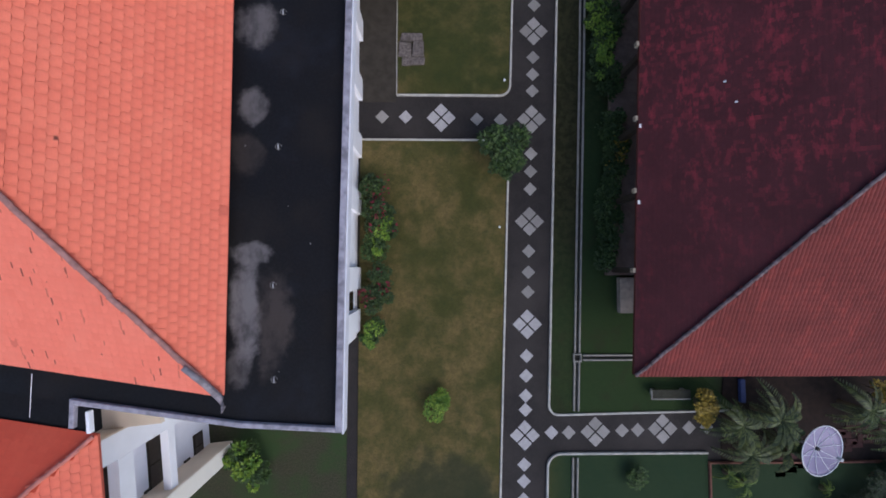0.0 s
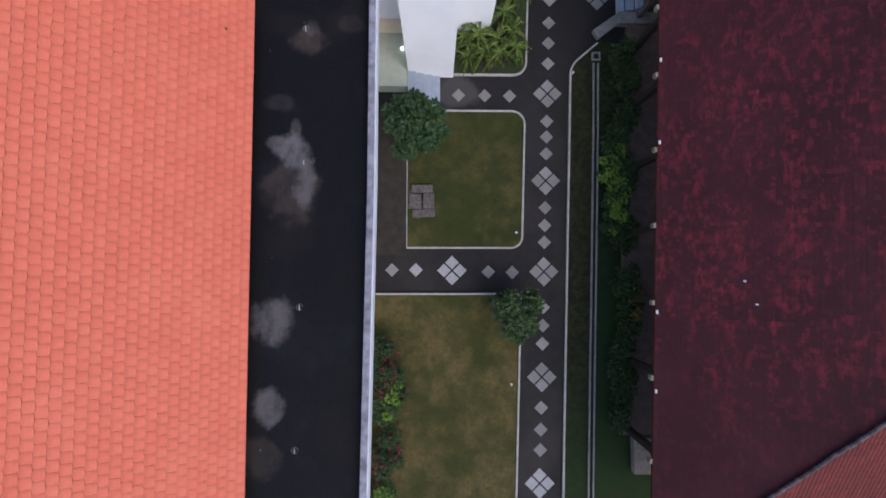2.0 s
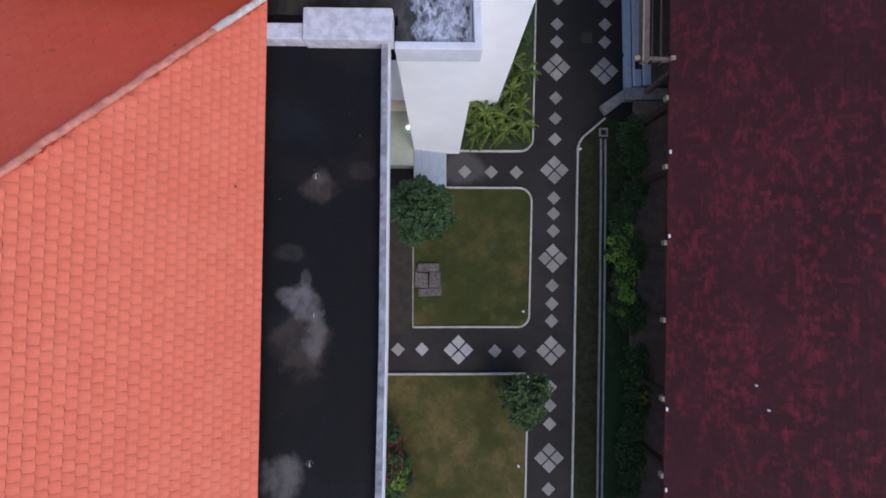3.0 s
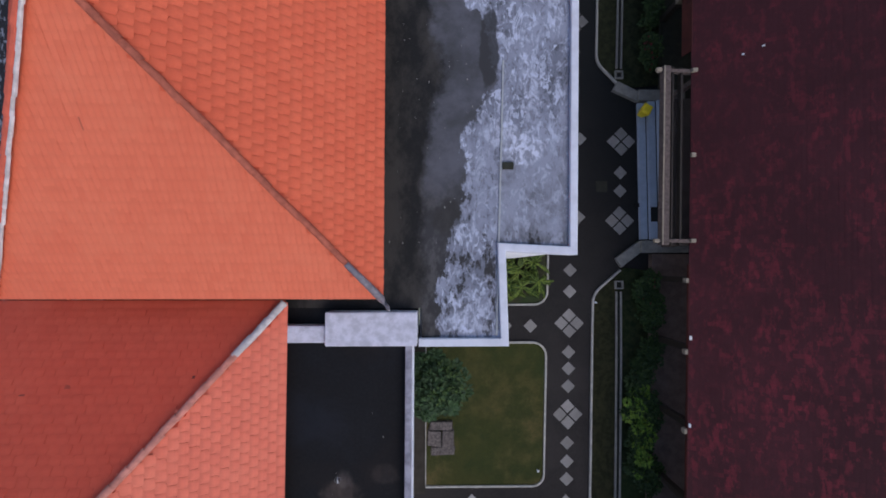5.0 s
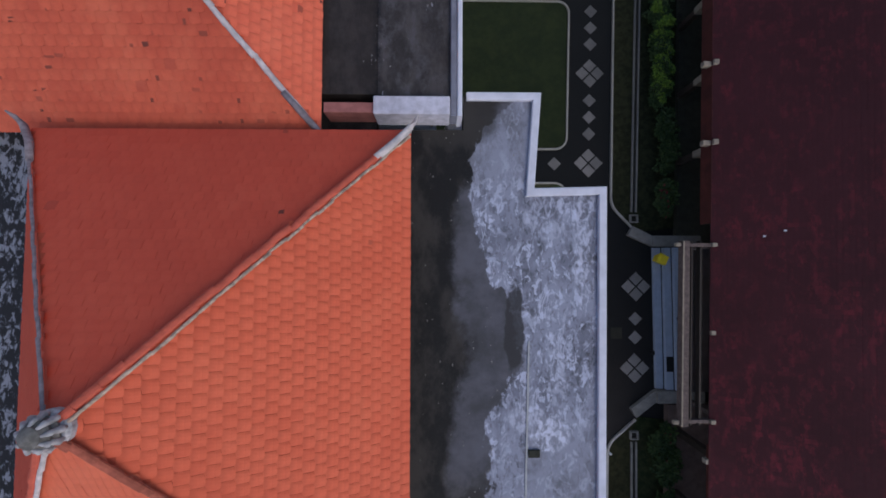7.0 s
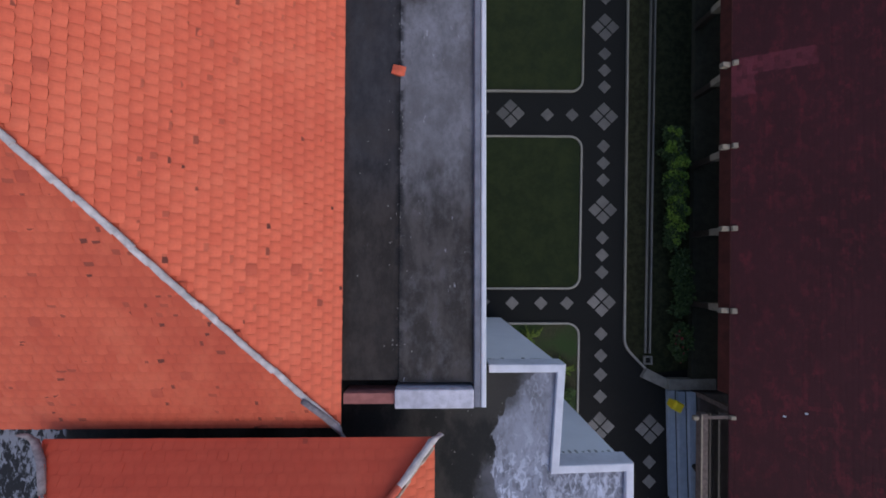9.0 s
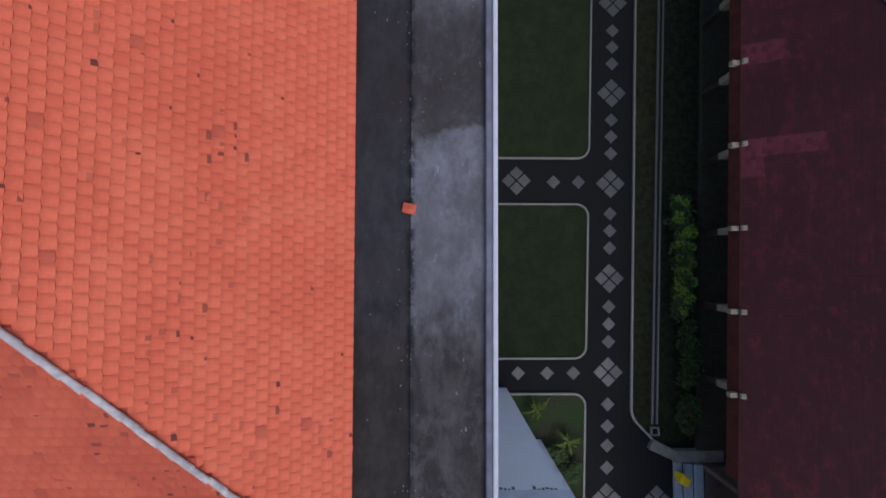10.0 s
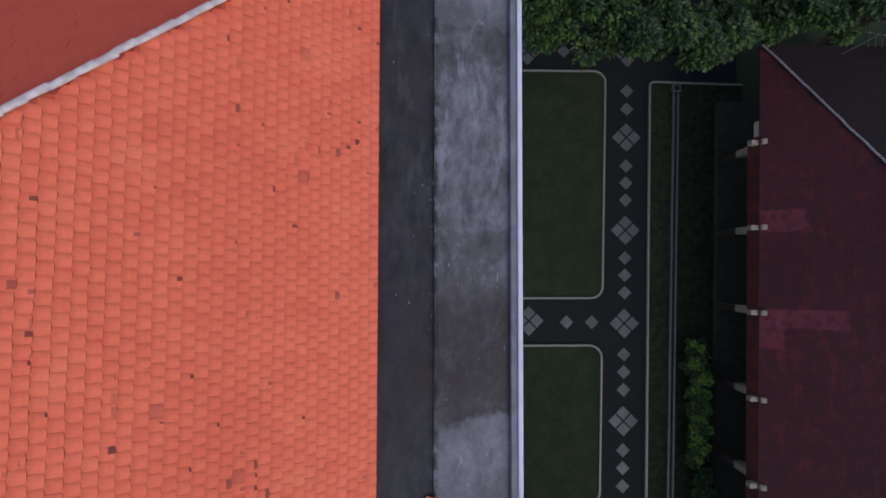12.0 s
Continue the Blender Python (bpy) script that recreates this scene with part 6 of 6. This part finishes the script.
def shrub(name, label, at, blobs, n, size, mat, seed, trunk=0.0, extra=None, group="", category="shrub"):
    """A plant with woody stems and leafy crown. blobs: list of (dx, dy, z, radius)."""
    rng = random.Random(seed)
    t = thing(name, label, category, group)
    x, y = at
    g = Geo()
    if trunk:
        g.tube([(x, y, 0), (x + 0.04, y, blobs[0][2] * 0.5), (x + blobs[0][0] * 0.5, y + blobs[0][1] * 0.5, blobs[0][2])], [trunk, trunk * 0.8, trunk * 0.45], 8)
    for dx_, dy_, z, r in blobs:
        for _ in range(4):
            a = rng.uniform(0, 6.28)
            b0 = (x + dx_ * 0.15, y + dy_ * 0.15, max(0.02, z * 0.45 if trunk else 0.02))
            b1 = (x + dx_ + r * 0.3 * math.cos(a), y + dy_ + r * 0.3 * math.sin(a), z)
            b2 = (x + dx_ + r * 0.75 * math.cos(a), y + dy_ + r * 0.75 * math.sin(a), z + r * 0.3)
            w = max(0.012, trunk * 0.4)
            g.tube([b0, b1, b2], [w, w * 0.7, w * 0.3], 6)
    part("trunk" if trunk else "woody_base", g, M_BARK, t)
    leaf_cloud(rng, n, [((x + dx_, y + dy_, z), r) for dx_, dy_, z, r in blobs], size, mat, "crown", t)
    if extra:
        n2, size2, mat2, nm, lb, zz = extra
        tagged(leaf_cloud(rng, n2, [((x + dx_, y + dy_, z + zz), r * 0.95) for dx_, dy_, z, r in blobs], size2, mat2, nm, t, clumps=4, label=lb), kind="stuff")
    return t


shrub("tree", "small broad-leaved tree with rounded green crown on the lawn", (0.3, 10.6),
      [(-0.1, -0.1, 1.9, 0.75), (0.35, 0.3, 1.75, 0.55), (-0.55, 0.35, 1.7, 0.5), (0.4, -0.35, 1.6, 0.5), (-0.3, -0.55, 1.5, 0.5), (-0.25, 0.75, 1.6, 0.35)],
      5200, 0.165, M_LEAF_SOFT, 3, 0.07, (700, 0.15, M_LEAF, "young_foliage", "lighter young leaves", 0.1), category="tree")
shrub("tree", "small dark green tree leaning over the path kerb", (3.65, 4.2),
      [(0, 0, 1.25, 0.6), (0.4, 0.25, 1.1, 0.5), (-0.35, 0.3, 1.1, 0.45), (0.1, -0.5, 1.05, 0.45), (0.45, -0.35, 0.95, 0.35)],
      2700, 0.15, M_LEAF_DARK, 5, 0.05, (600, 0.14, M_LEAF, "young_foliage", "lighter young leaves", 0.1), category="tree")
shrub("shrub", "lime-yellow shrub on the worn lawn", (1.4, -5.05), [(0, 0, 0.35, 0.42), (0.15, 0.25, 0.3, 0.3)], 1500, 0.10, M_LEAF_LIME, 7)
shrub("flower_bush", "dark green bush with red flowers by the white wall", (-0.75, 2.2), [(0, 0, 0.6, 0.62), (0.15, -0.6, 0.55, 0.55), (-0.1, 0.7, 0.5, 0.5)],
      3600, 0.11, M_LEAF_DARK, 9, 0, (130, 0.12, M_FLOWER, "blossom", "red flowers", 0.12), "flower bushes")
shrub("shrub", "green shrub with lime young leaves by the white wall", (-0.75, 1.15), [(0, 0, 0.5, 0.5), (-0.15, -0.5, 0.45, 0.4), (0.25, 0.35, 0.4, 0.4)], 1900, 0.11, M_LEAF, 10, 0,
      (800, 0.11, M_LEAF_LIME, "young_foliage", "lime young leaves", 0.1))
shrub("flower_bush", "low bush with red flowers at the wall foot", (-0.85, -1.0), [(0, 0, 0.5, 0.5), (0.1, 0.6, 0.45, 0.45)],
      2300, 0.10, M_LEAF_DARK, 11, 0, (90, 0.12, M_FLOWER, "blossom", "red flowers", 0.1), "flower bushes")
shrub("shrub", "green and lime low shrub at the wall corner", (-0.95, -2.2), [(0, 0, 0.35, 0.4), (-0.1, -0.4, 0.3, 0.3)], 1500, 0.10, M_LEAF, 12, 0,
      (300, 0.1, M_LEAF_LIME, "young_foliage", "lime young leaves", 0.1))
shrub("shrub", "bright green croton bush at the white block", (-5.3, -6.7), [(0, 0, 0.6, 0.55), (0.2, -0.5, 0.5, 0.5), (-0.4, -0.2, 0.5, 0.4)], 2400, 0.13, M_LEAF, 13, 0,
      (700, 0.14, M_LEAF_LIME, "young_foliage", "lime young leaves", 0.12))
for i, (x, y, kind) in enumerate(((7.45, 9.6, 1), (7.6, 8.6, 1), (7.5, 7.7, 1), (7.95, 7.0, 0), (8.0, 9.2, 0), (8.05, 4.3, 2), (7.9, 3.4, 0), (7.65, 2.4, 0), (7.75, 1.4, 0),
                                  (7.6, 0.5, 0), (7.9, 5.2, 0), (8.05, 12.9, 0), (7.95, 13.7, 3), (7.6, 10.6, 0), (8.0, 11.4, 0))):
    mt = (M_LEAF_DARK, M_LEAF_DARK, M_LEAF_DARK, M_LEAF_DARK)[kind]
    ex = (None, (620, 0.12, M_LEAF_LIME, "young_foliage", "lime young leaves", 0.12), (200, 0.1, M_LEAF_GOLD, "young_foliage", "golden young leaves", 0.12),
          (24, 0.12, M_FLOWER, "blossom", "red flowers", 0.1))[kind]
    shrub("shrub", ("dark shaded shrub under the eave", "dark shrub with lime leaves under the eave", "dark shrub with golden leaves under the eave",
                    "dark shrub with red flowers by the steps")[kind], (x, y), [(0, 0, 0.45, 0.45), (0.1, 0.35, 0.4, 0.35), (-0.1, -0.35, 0.35, 0.35)],
          1300, 0.12, mt, 30 + i, 0, ex, "shrubs along the old house")
for i, (x, y, kind) in enumerate(((8.1, 29.9, 1), (8.2, 29.0, 1), (8.15, 28.2, 1), (8.2, 27.4, 1), (8.05, 26.7, 1), (8.3, 25.2, 0), (8.2, 22.6, 3), (8.3, 24.2, 0))):
    ex = (None, (900, 0.085, M_LEAF_LIME, "young_foliage", "lime young leaves", 0.12), None, (24, 0.12, M_FLOWER, "blossom", "red flowers", 0.1))[kind]
    shrub("shrub", ("dark shaded shrub under the eave", "dark shrub with lime leaves under the eave", "", "dark shrub with red flowers by the steps")[kind], (x, y),
          [(0, 0, 0.5, 0.38), (0.05, 0.35, 0.45, 0.33), (-0.05, -0.35, 0.4, 0.33)], 1100, 0.12, M_LEAF_DARK, 60 + i, 0, ex, "shrubs along the old house")


def fronds(name, label, at, n, length, mat, seed, height=0.3, leaflets=16, wide=0.13, category="fern", group="", trunk=0.0):
    """Arching fronds with two rows of leaflets from one heart."""
    rng = random.Random(seed)
    t = thing(name, label, category, group)
    x, y = at
    if trunk:
        g = Geo()
        g.tube([(x, y, 0), (x + 0.03, y, height * 0.6), (x, y, height)], [trunk, trunk * 0.8, trunk * 0.7], 10)
        part("trunk", g, M_BARK, t)
    else:
        g = Geo()
        g.lathe(x, y, [(0.1, 0.02), (0.12, height * 0.5), (0.05, height)], 10)
        part("heart", g, M_BARK, t)
    for i in range(n):
        a = 6.283 * i / n + rng.uniform(-0.45, 0.45)
        L = length * rng.uniform(0.45, 1.15)
        rise = rng.uniform(0.3, 1.1)
        dr = Vector((math.cos(a), math.sin(a), 0))
        sd = Vector((-dr.y, dr.x, 0))
        pts = []
        for k in range(leaflets + 1):
            u = k / leaflets
            pts.append(Vector((x, y, height)) + dr * L * (u - 0.15 * u * u) + Vector((0, 0, L * (rise * u - (rise + 0.35) * u * u))))
        g = Geo()
        g.tube(pts[::4] if len(pts) % 4 == 1 else pts[::2], [0.012] * len(pts[::4] if len(pts) % 4 == 1 else pts[::2]), 5, False)
        for k in range(2, leaflets + 1):
            u = k / leaflets
            w = wide * L * (math.sin(math.pi * min(1, u * 0.9 + 0.08)) ** 0.7) + 0.02
            for s in (-1, 1):
                p = pts[k]
                tip = p + (sd * s * 0.85 + dr * 0.55) * w + Vector((0, 0, -0.12 * w))
                m_ = p + (tip - p) * 0.45
                b = dr * 0.028 * L + Vector((0, 0, 0.01))
                o = len(g.v)
                g.add([p - b * 0.4, m_ + b, tip, m_ - b], [(0, 1, 2), (0, 2, 3)])
        part("frond", g, mat, t)
    return t


for i, (x, y, L) in enumerate(((2.15, 13.7, 0.7), (2.75, 13.85, 0.85), (3.35, 13.8, 0.75), (3.9, 14.0, 0.6), (2.5, 14.35, 0.8), (3.2, 14.4, 0.9), (3.8, 14.7, 0.7), (2.0, 14.4, 0.6),
                               (3.5, 15.3, 0.8), (3.95, 15.9, 0.65), (3.55, 16.4, 0.7))):
    fronds("fern", "yellow-green fern in the bed below the white wall", (x, y), 15 + i % 4, L * 1.2, M_LEAF_FERN, 80 + i, 0.3 + 0.09 * (i % 5), 22, 0.07, group="ferns in the bed")
for i, (x, y) in enumerate(((2.75, 22.75), (3.9, 21.6))):
    fronds("fern", "yellow-green fern in the north bed", (x, y), 14, 0.65, M_LEAF_FERN, 95 + i, 0.35, 22, 0.075, group="ferns in the bed")
for i, (x, y) in enumerate(((3.3, 17.2), (3.9, 17.4), (3.5, 18.2), (4.0, 18.9), (3.5, 19.6), (3.9, 20.4), (3.4, 20.9))):
    shrub("shrub", "low green shrub in the bed by the porch wall", (x, y), [(0, 0, 0.35, 0.38), (0.1, 0.3, 0.3, 0.3)], 800, 0.11, M_LEAF, 300 + i, group="shrubs by the porch")
for i, (x, y, L, h) in enumerate(((12.0, -5.5, 1.2, 1.1), (13.1, -5.2, 1.3, 1.4), (12.4, -6.6, 1.1, 0.9), (13.6, -6.3, 1.1, 0.9), (16.4, -5.0, 1.2, 1.2), (17.4, -5.6, 1.1, 1.0))):
    fronds("cycad_palm", "grey-green feathery palm in the south-east bed", (x, y), 19, L * 1.1, M_LEAF_PALM, 110 + i, h, 20, 0.16, "palm", "palms in the bed", 0.09)
for i, (x, y, L) in enumerate(((12.55, -7.85, 0.7), (12.0, -7.5, 0.55), (15.6, -8.1, 0.4))):
    fronds("fern", "yellow-green fern on the corner lawn", (x, y), 13, L, M_LEAF_FERN, 104 + i, 0.35, 20, 0.09, group="ferns on the corner lawn")
shrub("shrub", "golden croton bush beside the cross path", (10.9, -4.85), [(0, 0, 0.7, 0.42), (0.1, -0.4, 0.6, 0.35)], 1500, 0.12, M_LEAF_GOLD, 130)
shrub("shrub", "small green shrub on the dark lawn", (8.6, -7.55), [(0, 0, 0.3, 0.35)], 700, 0.1, M_LEAF, 131)
shrub("shrub", "golden shrub at the roof corner", (17.3, -4.4), [(0, 0, 0.9, 0.4)], 700, 0.12, M_LEAF_GOLD, 132)
for i, (x, y) in enumerate(((17.4, -7.7), (18.1, -7.3), (17.0, -8.7), (18.0, -8.6), (16.0, -8.9))):
    shrub("shrub", "dark green shrub in the south-east corner", (x, y), [(0, 0, 0.5, 0.6), (0.3, 0.3, 0.4, 0.4)], 2400, 0.085, M_LEAF_SHADE, 140 + i, 0, None, "shrubs in the corner")


def big_tree(name, label, at, h, blobs, n, seed):
    rng = random.Random(seed)
    t = thing(name, label, "tree", "big garden trees")
    x, y = at
    g = Geo()
    g.tube([(x, y, 0), (x + 0.1, y + 0.05, h * 0.3), (x - 0.05, y, h * 0.55), (x, y + 0.1, h * 0.8)], [0.28, 0.2, 0.16, 0.08], 12)
    part("trunk", g, M_BARK, t)
    for dx_, dy_, z, r in blobs:
        g = Geo()
        g.tube([(x, y, h * 0.4), (x + dx_ * 0.5, y + dy_ * 0.5, (h * 0.4 + z) / 2 + 0.3), (x + dx_, y + dy_, z)], [0.1, 0.07, 0.025], 8)
        part("limb", g, M_BARK, t)
    leaf_cloud(rng, n, [((x + dx_, y + dy_, z), r) for dx_, dy_, z, r in blobs], 0.15, M_LEAF_TREE, "crown", t, clumps=16)
    return t


big_tree("tree", "large leafy green tree over the end of the path", (4.2, 41.5), 5.2,
         [(-2.4, -1.2, 4.2, 1.0), (-1.2, -1.7, 4.4, 1.0), (0.2, -1.6, 4.7, 1.15), (1.5, -2.2, 4.3, 1.0), (2.4, -1.6, 4.2, 0.9), (-1.8, 0.6, 5.0, 1.2), (0, 0.5, 5.4, 1.3),
          (1.8, 0.6, 5.0, 1.2), (-0.6, 2.3, 4.8, 1.3), (1.5, 2.4, 4.6, 1.2), (-2.9, 0.4, 4.3, 0.9), (2.9, -0.4, 4.2, 0.7)], 52000, 201)
big_tree("tree", "large green tree behind the old house", (9.7, 42.0), 5.6,
         [(-1.5, -1.4, 4.4, 0.9), (-0.3, -1.8, 4.6, 0.9), (0.8, -1.2, 5.0, 1.1), (-1.0, 0.4, 5.2, 1.2), (1.0, 0.8, 5.2, 1.2), (0, 2.0, 4.8, 1.2)], 26000, 202)
big_tree("tree", "dark green tree at the far corner of the old house", (13.4, 41.6), 5.0,
         [(-0.9, -1.2, 4.4, 0.9), (0.4, -1.5, 4.5, 1.0), (1.4, -0.8, 4.6, 1.0), (0, 0.6, 5.0, 1.2), (1.4, 1.0, 4.6, 1.0)], 20000, 203)
